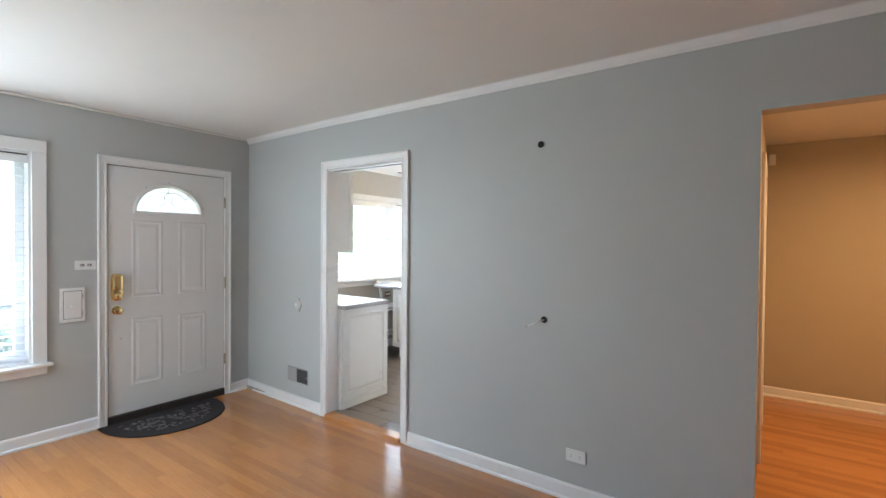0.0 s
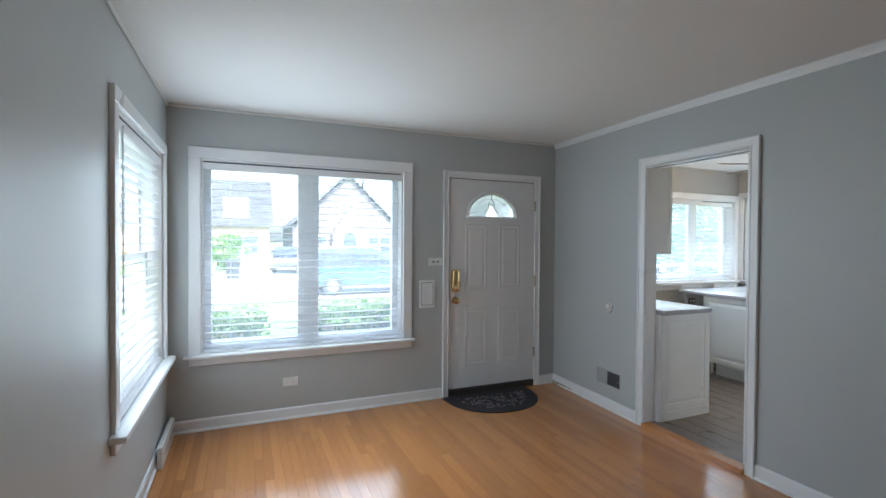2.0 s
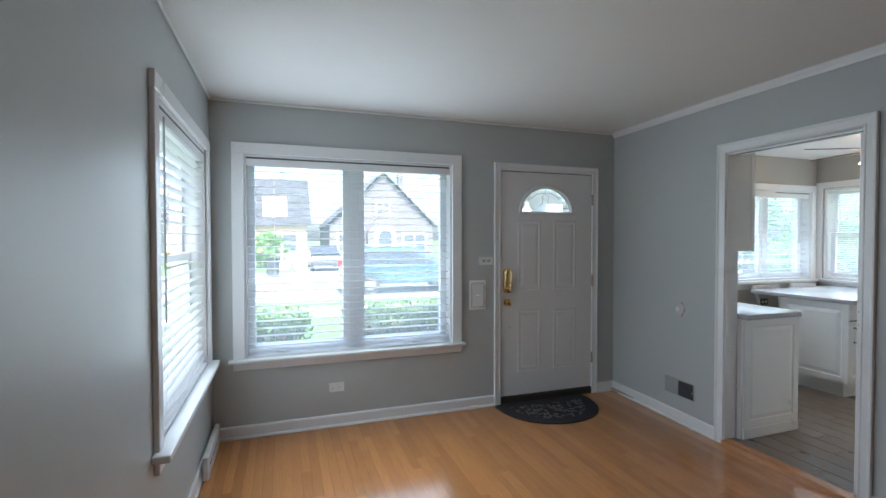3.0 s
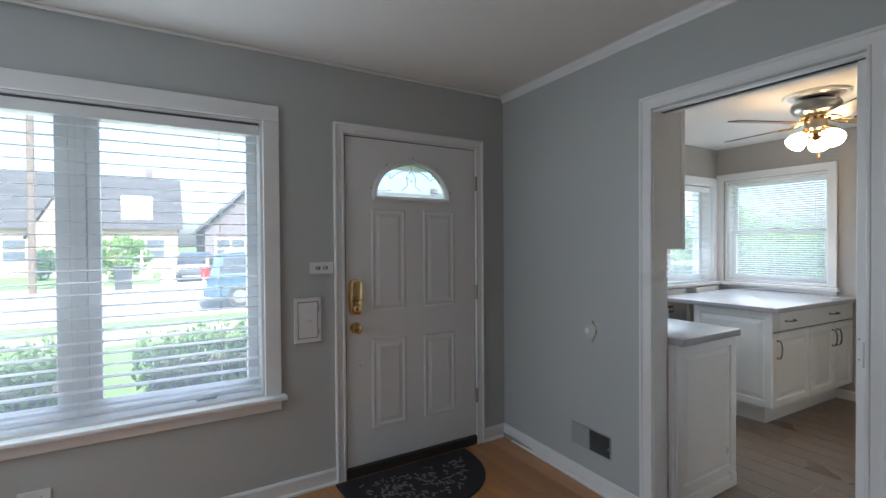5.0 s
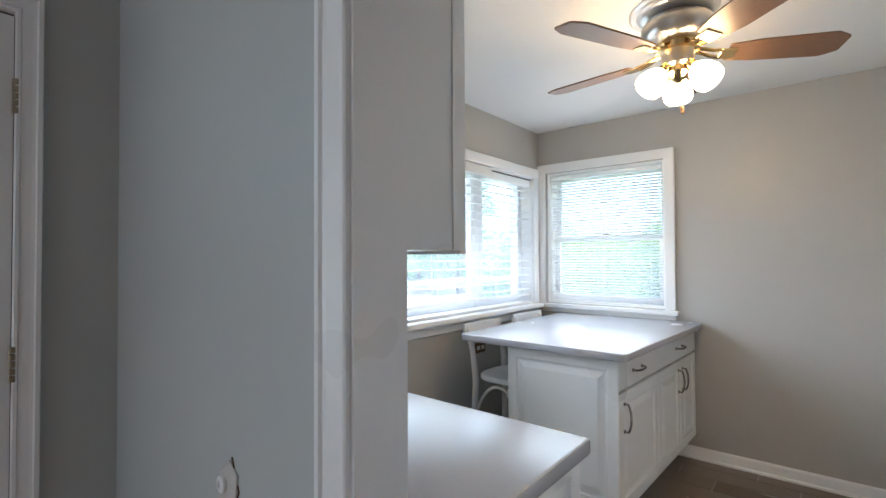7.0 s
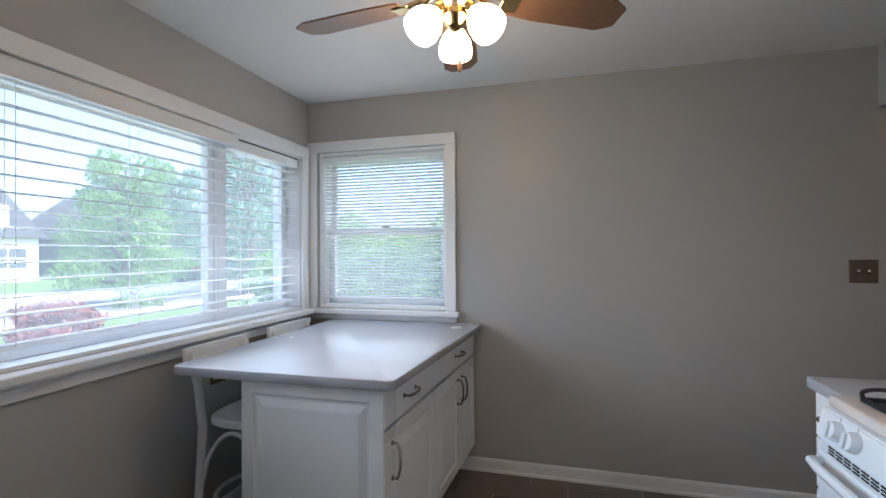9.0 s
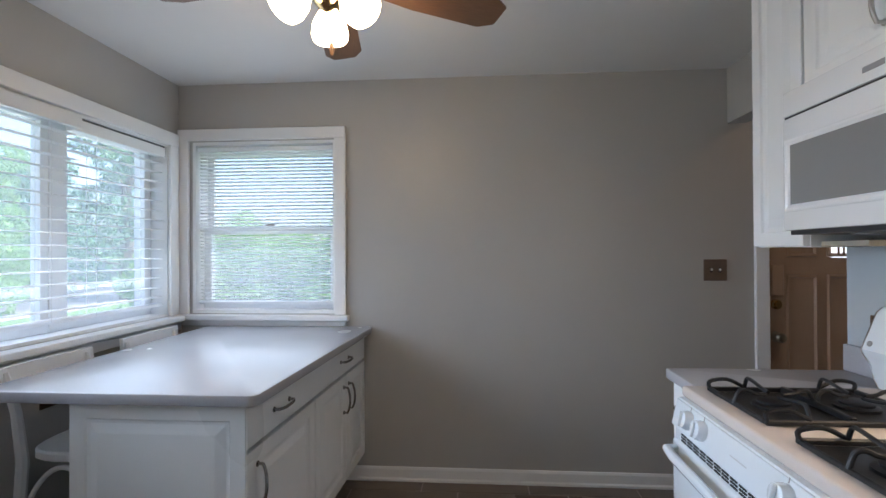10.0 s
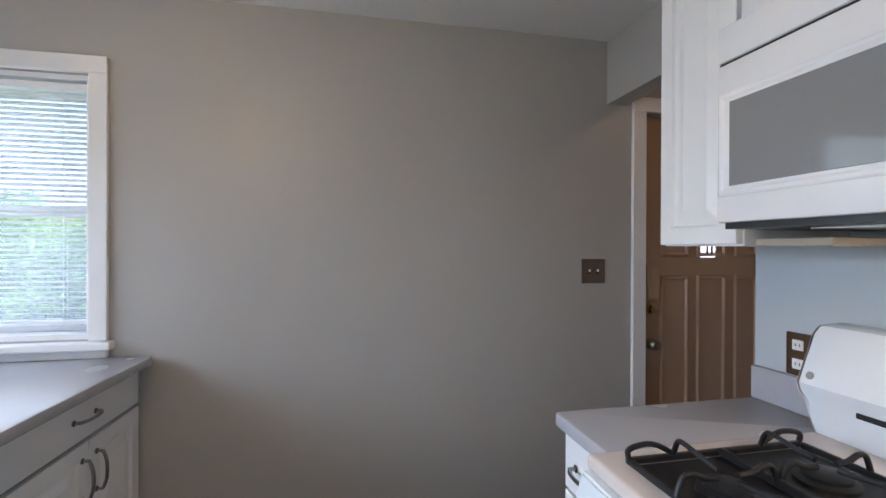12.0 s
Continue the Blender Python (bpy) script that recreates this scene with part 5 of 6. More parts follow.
def grate(y0, y1):
    """A long cast grate over a front and a back burner, with raised fingers."""
    x0, x1, z = 2.480, 2.905, 0.930
    t = part("burner_grate", box(x0, x1, y0, y0 + 0.012, z, z + 0.014, 0.003), IRON, rn, "black cast-iron grate")
    part("bar", box(x0, x1, y1 - 0.012, y1, z, z + 0.014, 0.003), IRON, t)
    part("bar", box(x0, x0 + 0.012, y0 + 0.012, y1 - 0.012, z, z + 0.014, 0.003), IRON, t)
    part("bar", box(x1 - 0.012, x1, y0 + 0.012, y1 - 0.012, z, z + 0.014, 0.003), IRON, t)
    xm, ym = (x0 + x1) / 2, (y0 + y1) / 2
    part("bar", box(xm - 0.008, xm + 0.008, y0 + 0.012, y1 - 0.012, z + 0.004, z + 0.020, 0.003), IRON, t)
    part("well", box(x0 + 0.014, x1 - 0.014, y0 + 0.014, y1 - 0.014, z - 0.004, z + 0.001), IRON, t, "black burner well")
    for cx in ((x0 + xm) / 2, (x1 + xm) / 2):
        part("burner_cap", moved(lathe([(0.052, 0.0), (0.052, 0.008), (0.040, 0.012), (0.040, 0.018), (0.034, 0.021), (0, 0.021)], 24), Matrix.Translation((cx, ym, z))), IRON, t, "round black burner cap", smooth=True)
        for dx, dy in ((1, 0), (-1, 0), (0, 1), (0, -1)):
            r0 = 0.104 if dx else (y1 - y0) / 2 - 0.006
            part("finger", tube(eased([(cx + dx * r0, ym + dy * r0, z + 0.010), (cx + dx * (r0 - 0.012), ym + dy * (r0 - 0.012), z + 0.040), (cx + dx * (r0 - 0.03), ym + dy * (r0 - 0.03), z + 0.046), (cx + dx * 0.05, ym + dy * 0.05, z + 0.036), (cx + dx * 0.022, ym + dy * 0.022, z + 0.033)]), 0.0054, 8), IRON, t, smooth=True)
    for cx, cy in ((x0 + 0.006, y0 + 0.006), (x1 - 0.006, y0 + 0.006), (x0 + 0.006, y1 - 0.006), (x1 - 0.006, y1 - 0.006)):
        part("horn", tube(eased([(cx, cy, z + 0.008), (cx, cy, z + 0.03), (cx + (0.05 if cx < xm else -0.05), cy, z + 0.037), (cx + (0.10 if cx < xm else -0.10), cy, z + 0.014)]), 0.0058, 8), IRON, t, smooth=True)


grate(1.490, 1.780)
grate(1.100, 1.390)

# ---- microwave over the range ----
mw = thing("microwave", "white over-range microwave with grey window and curved handle", "microwave", (2.95, 1.455, 1.416))
MY0, MY1, MX = 1.078, 1.838, 2.745
part("case", box(MX + 0.03, EX - 0.003, MY0 + 0.003, MY1 - 0.003, 1.43, 1.85), ENAMEL, mw)
vg = part("vent_grille", box(MX, MX + 0.03, MY0, MY1, 1.771, 1.85, 0.006, seg=2), ENAMEL, mw, "white top vent strip", smooth=True)
part("logo_mark", box(MX - 0.0008, MX + 0.002, 1.47, 1.535, 1.797, 1.812), INKG, vg, "small grey badge")
# black filler painted in for the shade between grille and door
part("gap_line", box(MX + 0.006, MX + 0.03, MY0 + 0.002, MY1 - 0.002, 1.766, 1.771), DARK, mw)
bm = bmesh.new()
dz0, dz1, dy0, dy1 = 1.418, 1.766, 1.292, MY1
door = part("door", box(MX, MX + 0.03, dy0, dy1, dz0, dz1, 0.006, seg=2), ENAMEL, mw, "white microwave door", smooth=True)
fr = raised_panel(dy1 - dy0 - 0.06 - 0.02, 0.225, [(0, 0.0), (0, 0.002), (0.004, 0.004), (0.010, 0.004), (0.016, 0.001)])
part("window_frame", turned(fr, MX, 1.598, 1.588, FACE_X_NEG), ENAMEL, door)
part("door_window", turned(raised_panel(0.425, 0.182, [(0, 0.0015), (0, 0.0025), (0.001, 0.003)]), MX, 1.588, 1.588, FACE_X_NEG), MWGLASS, door, "grey glossy window")
bm = bmesh.new()
rows = []
for i in range(17):
    f = i / 16
    b = math.sin(math.pi * f) ** 1.3
    cx, cy, cz = MX - 0.002 - 0.036 * math.sin(math.pi * f) ** 0.6, 1.308 + 0.046 * b, 1.428 + 0.332 * f
    wy, wx = 0.008 + 0.009 * b, 0.007 + 0.004 * b
    rows.append([bm.verts.new((cx + wx * math.cos(k * math.pi / 6), cy + wy * math.sin(k * math.pi / 6), cz)) for k in range(12)])
for a, b in zip(rows, rows[1:]):
    for k in range(12):
        bm.faces.new((a[k], a[(k + 1) % 12], b[(k + 1) % 12], b[k]))
bm.faces.new(rows[0][::-1])
bm.faces.new(rows[-1])
part("door_handle", bm, ENAMEL, door, "curved white bow handle", smooth=True)
kpn = part("control_panel", box(MX, MX + 0.03, MY0, 1.287, 1.418, 1.766, 0.006, seg=2), ENAMEL, mw, "white keypad panel", smooth=True)
part("panel_frame", turned(raised_panel(0.165, 0.30, [(0, 0.0), (0, 0.002), (0.003, 0.003), (0.006, 0.002)]), MX, 1.180, 1.592, FACE_X_NEG), WPLAST, kpn)
part("display", box(MX - 0.0035, MX, 1.115, 1.245, 1.690, 1.728), BLACKPL, kpn, "black display")
for r in range(9):
    for c in range(3):
        y = 1.232 - c * 0.05
        z = 1.668 - r * 0.023
        part("key_print", box(MX - 0.0028, MX - 0.002, y - 0.006, y + 0.006, z - 0.0028, z + 0.0028), INKG, kpn)
part("underside", box(MX + 0.02, EX - 0.003, MY0 + 0.004, MY1 - 0.004, 1.405, 1.43), BLACKPL, mw, "dark underside with filters")
part("hood_light", box(2.86, 2.94, 1.12, 1.28, 1.4035, 1.4055), HOODLED, mw, "lit cooktop lamp")
part("hood_filter", box(2.84, 3.05, 1.36, 1.70, 1.401, 1.4045), STEEL, mw, "metal grease filter")

# wall cabinets round the microwave
tc2 = thing("wall_cabinet", "tall narrow white wall cabinet beside the microwave", "cabinet", (2.98, 1.99, 1.365))
part("body", box(2.84, EX - 0.002, 1.858, 2.128, 1.368, 2.36), CABW, tc2)
leaf("door", tc2, FACE_X_NEG, 1.862, 2.124, 1.372, 2.355, 2.84, steps=[(0, 0), (0, 0.019), (0.002, 0.021), (0.045, 0.021), (0.05, 0.014), (0.058, 0.012), (0.066, 0.012), (0.09, 0.020)])
part("light_rail", box(2.87, EX - 0.002, 1.68, 1.857, 1.368, 1.385, 0.002), TANWALL, tc2, "bare wood rail under the cabinets")
tc3 = thing("wall_cabinet", "white two-door wall cabinet over the microwave", "cabinet", (2.98, 1.47, 1.853))
part("body", box(2.84, EX - 0.002, 1.078, 1.855, 1.853, 2.36), CABW, tc3)
for u0, u1, hy in ((1.085, 1.513, 1.478), (1.519, 1.850, 1.556)):
    d = leaf("door", tc3, FACE_X_NEG, u0, u1, 1.857, 2.355, 2.84)
    pull(d, (2.819, hy, 1.935), (2.819, hy, 2.06), (-0.028, 0, 0), NICKEL)

# refrigerator beside the doorway
rf = thing("refrigerator", "plain white refrigerator beside the stove", "refrigerator", (2.7, 0.44, 0))
part("body", box(2.315, 3.10, 0.135, 0.776, 0.03, 1.58, 0.006), ENAMEL, rf)
part("freezer_door", box(2.225, 2.312, 0.135, 0.776, 1.13, 1.58, 0.012, seg=3), ENAMEL, rf, smooth=True)
part("fridge_door", box(2.225, 2.312, 0.135, 0.776, 0.10, 1.12, 0.012, seg=3), ENAMEL, rf, smooth=True)
part("base_grille", box(2.29, 2.6, 0.15, 0.76, 0.0, 0.09), BLACKPL, rf)

# ---- back door ----
bd = thing("back_door", "tan painted panelled back door with a small lite", "door", (3.83, KY1 + 0.02, 0))
BY = KY1 + 0.03
part("door_leaf", box(3.432, 4.238, BY, BY + 0.04, 0.012, 2.05), TAND, bd)
for u0, u1 in ((3.545, 3.715), (3.765, 3.945), (4.0, 4.15)):
    part("door_panel", turned(raised_panel(u1 - u0, 1.0, [(0, 0), (0, 0.001), (0.005, 0.013), (0.014, 0.013), (0.022, 0.0012), (0.03, 0.0012)]), (u0 + u1) / 2, BY, 0.72, FACE_Y_NEG), TAND, bd)
    part("door_panel", turned(raised_panel(u1 - u0, 0.56, [(0, 0), (0, 0.001), (0.005, 0.013), (0.014, 0.013), (0.022, 0.0012), (0.03, 0.0012)]), (u0 + u1) / 2, BY, 1.60, FACE_Y_NEG), TAND, bd)
lt = part("door_lite", box(3.785, 3.885, BY - 0.010, BY - 0.002, 1.305, 1.56, 0.002), GLASS, bd, "small glazed lite")
# glowing sheet on the solid leaf, in place of daylight
part("lite_glow", box(3.79, 3.88, BY - 0.002, BY + 0.0005, 1.315, 1.555), glow("pane_glow_sheet", (0.95, 0.97, 1.0), 0.4), lt, "glowing sheet put in for daylight behind the glass")
for u in (3.822, 3.85):
    part("scroll_bar", box(u - 0.006, u + 0.006, BY - 0.014, BY - 0.010, 1.33, 1.56, 0.003), BRONZE, lt)
lb = part("chime_box", box(3.447, 3.515, BY - 0.035, BY, 1.10, 1.28, 0.006), TAND, bd, "tan painted chain-lock box")
part("deadbolt", moved(lathe([(0.028, 0), (0.028, 0.012), (0.018, 0.016), (0.018, 0.03), (0, 0.03)], 20), pose(3.487, BY, 1.05, 90, 0, 0)), BRASS, bd, smooth=True)
part("door_knob", moved(lathe([(0.03, 0), (0.03, 0.006), (0.013, 0.012), (0.012, 0.028), (0.024, 0.036), (0.028, 0.05), (0.022, 0.062), (0, 0.065)], 24), pose(3.487, BY, 0.865, 90, 0, 0)), HINGE, bd, "round dull brass knob", smooth=True)

# ---- outdoors ----
GRASS = material("lawn_grass", (0.07, 0.135, 0.036), 0.9, grain=0.35, scale=25, bump=0.5, bscale=60, blot=0.15)
CONC = material("concrete_paving", (0.42, 0.41, 0.39), 0.9, grain=0.12, scale=30, bump=0.2, bscale=80, blot=0.08)
ASPH = material("asphalt", (0.16, 0.16, 0.165), 0.9, grain=0.2, scale=60, bump=0.3, bscale=120, blot=0.1)
LEAFD = leafy("hedge_leaf", (0.12, 0.20, 0.07))
LEAFL = leafy("tree_leaf", (0.15, 0.27, 0.09))
LEAFB = leafy("conifer_leaf", (0.07, 0.17, 0.09))
LEAFR = leafy("red_leaf", (0.20, 0.055, 0.05))
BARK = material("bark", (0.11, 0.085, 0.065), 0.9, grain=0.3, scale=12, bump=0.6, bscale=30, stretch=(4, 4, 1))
BRICKR = material("brick_wall", (0.115, 0.105, 0.115), 0.85, grain=0.2, scale=14, bump=0.3, bscale=40, blot=0.1)
BRICKY = material("tan_brick_wall", (0.42, 0.33, 0.24), 0.85, grain=0.18, scale=14, bump=0.3, bscale=40, blot=0.1)
SIDING = material("pale_siding", (0.60, 0.60, 0.58), 0.7, grain=0.06, scale=8, stretch=(1, 1, 12), blot=0.05)
ROOF = material("grey_shingles", (0.085, 0.087, 0.10), 0.9, grain=0.3, scale=10, bump=0.4, bscale=25, blot=0.12)
CARB = material("blue_car_paint", (0.06, 0.12, 0.20), 0.25, metal=0.4, grain=0.02, coat=0.8)
CARG = material("dark_car_paint", (0.05, 0.055, 0.065), 0.25, metal=0.4, grain=0.02, coat=0.8)
CARW = material("silver_car_paint", (0.55, 0.57, 0.6), 0.25, metal=0.5, grain=0.02, coat=0.8)
TINT = material("dark_car_glass", (0.03, 0.04, 0.05), 0.06)
TYRE = material("tyre_rubber", (0.02, 0.02, 0.02), 0.85, grain=0.1)
REDL = material("red_lens", (0.4, 0.02, 0.02), 0.2)
STONE = material("pale_stone", (0.55, 0.54, 0.52), 0.8, grain=0.12, scale=12, bump=0.2, bscale=40)
WINB = material("far_window_glass", (0.07, 0.09, 0.11), 0.08)
GZ = -0.5
tagged(part("ground", box(-400, 400, -400, 400, GZ - 0.3, GZ), GRASS), "green mown lawn reaching to the distance", "ground", kind="structure")
tagged(part("road", box(-19.5, -11.5, -150, 150, GZ, GZ + 0.012), ASPH), "grey asphalt street in front of the house", "road", kind="structure")
tagged(part("kerb", box(-11.5, -11.3, -150, 150, GZ, GZ + 0.12, 0.02), CONC), "concrete kerb of the street", "kerb", kind="structure")
tagged(part("kerb", box(-19.7, -19.5, -150, 150, GZ, GZ + 0.12, 0.02), CONC), "concrete kerb of the street", "kerb", kind="structure")
tagged(part("pavement", box(-9.6, -8.1, -150, 150, GZ, GZ + 0.03), CONC), "pale concrete sidewalk along the street", "pavement", kind="structure")
tagged(part("pavement", box(-23.2, -21.8, -150, 150, GZ, GZ + 0.03), CONC), "pale concrete sidewalk across the street", "pavement", kind="structure")
tagged(part("driveway", box(-33, -23.2, -2.2, 0.9, GZ, GZ + 0.025), CONC), "pale concrete driveway between the houses", "driveway", kind="structure")
tagged(part("front_walk", box(-33, -23.2, -5.9, -4.8, GZ, GZ + 0.026), CONC), "pale concrete walk to a house", "walkway", kind="structure")
tagged(part("side_driveway", box(-8.1, -1.6, 3.6, 6.0, GZ, GZ + 0.02), CONC), "pale concrete driveway beside the kitchen", "driveway", kind="structure")


def leaves(rs, n, sample, size, flat=0.6):
    """Many small folded leaves, as points and faces."""
    vs, fs = [], []
    for _ in range(n):
        p = sample(rs)
        s = size * rs.uniform(0.6, 1.3)
        q = Euler((rs.uniform(-1, 1) * 1.2, rs.uniform(-1, 1) * 1.2, rs.uniform(0, 6.28))).to_matrix()
        k = len(vs)
        for c in ((-s, 0, 0), (0, -s * 0.45, 0), (s, 0, s * 0.15), (0, s * 0.45, 0)):
            vs.append(p + q @ Vector(c))
        fs.append((k, k + 1, k + 2, k + 3))
    return vs, fs


def foliage(name, rs, n, sample, size, mat, parent, label=""):
    me = bpy.data.meshes.new(name)
    vs, fs = leaves(rs, n, sample, size)
    me.from_pydata(vs, [], fs)
    me.materials.append(mat)
    ob = new(name, me)
    if parent is not None:
        ob.parent = parent
        ob.matrix_parent_inverse = parent.matrix_basis.inverted()
    return tagged(ob, label, kind="stuff")


def lumpy(rs, c, r):
    """A point on or inside an uneven lump."""
    d = Vector((rs.gauss(0, 1), rs.gauss(0, 1), rs.gauss(0, 1))).normalized()
    k = 0.72 + 0.45 * noise.noise(d * 2.1 + Vector(c))
    f = rs.uniform(0.55, 1.0) ** 0.5 * k
    return Vector(c) + Vector((d.x * r[0] * f, d.y * r[1] * f, d.z * r[2] * f))


def hedge(y0, y1, x0, x1, top, seed, label, mat=LEAFD):
    rs = random.Random(seed)
    t = thing("hedge", label, "hedge", ((x0 + x1) / 2, (y0 + y1) / 2, GZ))

    def pick(r):
        y, x, z = r.uniform(y0, y1), r.uniform(x0, x1), r.uniform(GZ + 0.05, top)
        k = r.random()
        if k < 0.4:
            x = x1 - 0.06 + 0.10 * noise.noise((y * 2, z * 2, 1)) + r.uniform(-0.06, 0.03)
        elif k < 0.8:
            z = top - 0.05 + 0.13 * noise.noise((y * 1.7, x * 1.7, 5)) + r.uniform(-0.08, 0.05)
        return Vector((x, y, z))
    foliage("leaves", rs, int(2600 * (y1 - y0)), pick, 0.042, mat, t)
    # one solid box fills the inside of the hedge
    part("twigs", box(x0 + 0.15, x1 - 0.2, y0 + 0.1, y1 - 0.1, GZ, top - 0.28, 0.05), BARK, t, "solid bark-coloured box inside the leaves")
    return t


hedge(-3.75, -2.72, -2.5, -1.5, 0.60, 1, "clipped green hedge under the front window")
hedge(-2.33, 0.3, -2.5, -1.5, 0.62, 2, "clipped green hedge beside the front window")
hedge(1.6, 3.3, -3.0, -1.9, 0.55, 3, "low green hedge below the kitchen window")


def shrub(x, y, r, h, seed, mat, label, size=0.06, n=2500):
    rs = random.Random(seed)
    t = thing("shrub", label, "shrub", (x, y, GZ))
    foliage("leaves", rs, n, lambda q: lumpy(q, (x, y, GZ + h * 0.5), (r, r, h * 0.62)), size, mat, t)
    for k in range(5):
        a = rs.uniform(0, 6.28)
        part("stem", tube([(x, y, GZ), (x + 0.4 * r * math.cos(a), y + 0.4 * r * math.sin(a), GZ + h * 0.6)], 0.02, 6), BARK, t)
    return t


shrub(-7.2, 6.4, 0.9, 1.15, 21, LEAFR, "dark red leaved shrub by the driveway")
shrub(-5.6, 5.2, 0.7, 0.85, 22, LEAFR, "dark red leaved low shrub")
shrub(-4.2, 7.6, 0.8, 0.9, 27, LEAFL, "pale green low shrub beside the driveway")
shrub(-29.5, -4.0, 1.6, 2.6, 23, LEAFL, "round green bush before a house", 0.14, 2200)
shrub(-30.5, -7.8, 0.8, 1.9, 24, LEAFB, "small dark conifer bush before a house", 0.11, 1500)
shrub(-30.8, 3.2, 1.1, 1.3, 25, LEAFL, "green foundation shrub by a porch", 0.12, 1500)
for i, (x, y, r, h) in enumerate(((0.0, 6.6, 1.25, 2.4), (1.3, 6.9, 1.3, 2.5), (-1.4, 7.0, 1.25, 2.4), (2.6, 6.7, 1.2, 2.4), (-2.7, 7.3, 1.2, 2.2), (-2.1, 8.3, 1.3, 2.6))):
    shrub(x, y, r, h, 40 + i, LEAFL, "light green leafy shrub along the side yard", 0.06, 8000)

# small canopy over the front step
cn = thing("door_canopy", "plain white canopy over the front step", "canopy", (-0.2, -0.69, 2.16))
part("roof_board", box(-1.0, -0.222, -1.33, -0.02, 2.09, 2.14, 0.005), SIDING, cn)
part("fascia", box(-1.03, -1.0, -1.34, -0.01, 2.06, 2.145, 0.004), TRIM, cn)
for y in (-1.31, -0.05):
    part("bracket", tube([(-0.225, y, 1.75), (-0.65, y, 2.09)], 0.02, 6), TRIM, cn)


def tree(x, y, height, spread, seed, mat, label, n=6000, size=0.13, low=0.25):
    rs = random.Random(seed)
    t = thing("tree", label, "tree", (x, y, GZ))
    r0 = 0.022 * height + 0.05
    part("trunk", tube([(x, y, GZ), (x + 0.05, y, GZ + height * 0.3), (x - 0.08, y + 0.05, GZ + height * 0.6), (x, y, GZ + height * 0.9)], r0, 9, radii=[r0 * 1.25, r0, r0 * 0.6, 0.03]), BARK, t, smooth=True)
    lumps = []
    for k in range(18):
        a = 2.4 * k + rs.uniform(-0.3, 0.3)
        f = low + (0.95 - low) * (k + 0.5) / 18
        reach = spread * (1.05 - 0.75 * f) * rs.uniform(0.7, 1.1)
        c = (x + reach * math.cos(a) * 0.7, y + reach * math.sin(a) * 0.7, GZ + height * f)
        part("limb", tube([(x, y, GZ + height * max(0.15, f - 0.18)), ((x + c[0]) / 2, (y + c[1]) / 2, GZ + height * (f - 0.05)), c], 0.05, 6, radii=[r0 * 0.4, r0 * 0.3, 0.02]), BARK, t)
        lumps.append((c, spread * rs.uniform(0.34, 0.6) * (1.2 - 0.65 * f)))
    foliage("crown", rs, n, lambda q: (lambda l: lumpy(q, l[0], (l[1], l[1], l[1] * 0.8)))(q.choice(lumps)), size, mat, t)
    return t


tree(-13.9, 13.4, 5.6, 2.6, 31, LEAFL, "young bright green street tree", 15000, 0.075, 0.10)
tree(-12.6, 18.4, 9.0, 3.0, 32, LEAFB, "tall dark green tree beyond the driveway", 15000, 0.095, 0.10)
tree(-20.5, 18.5, 5.2, 3.0, 33, LEAFL, "leafy tree along the street", 12000, 0.10, 0.10)
tree(-22.0, 23.5, 7.5, 3.8, 34, LEAFB, "large street tree in the distance", 12000, 0.12, 0.10)


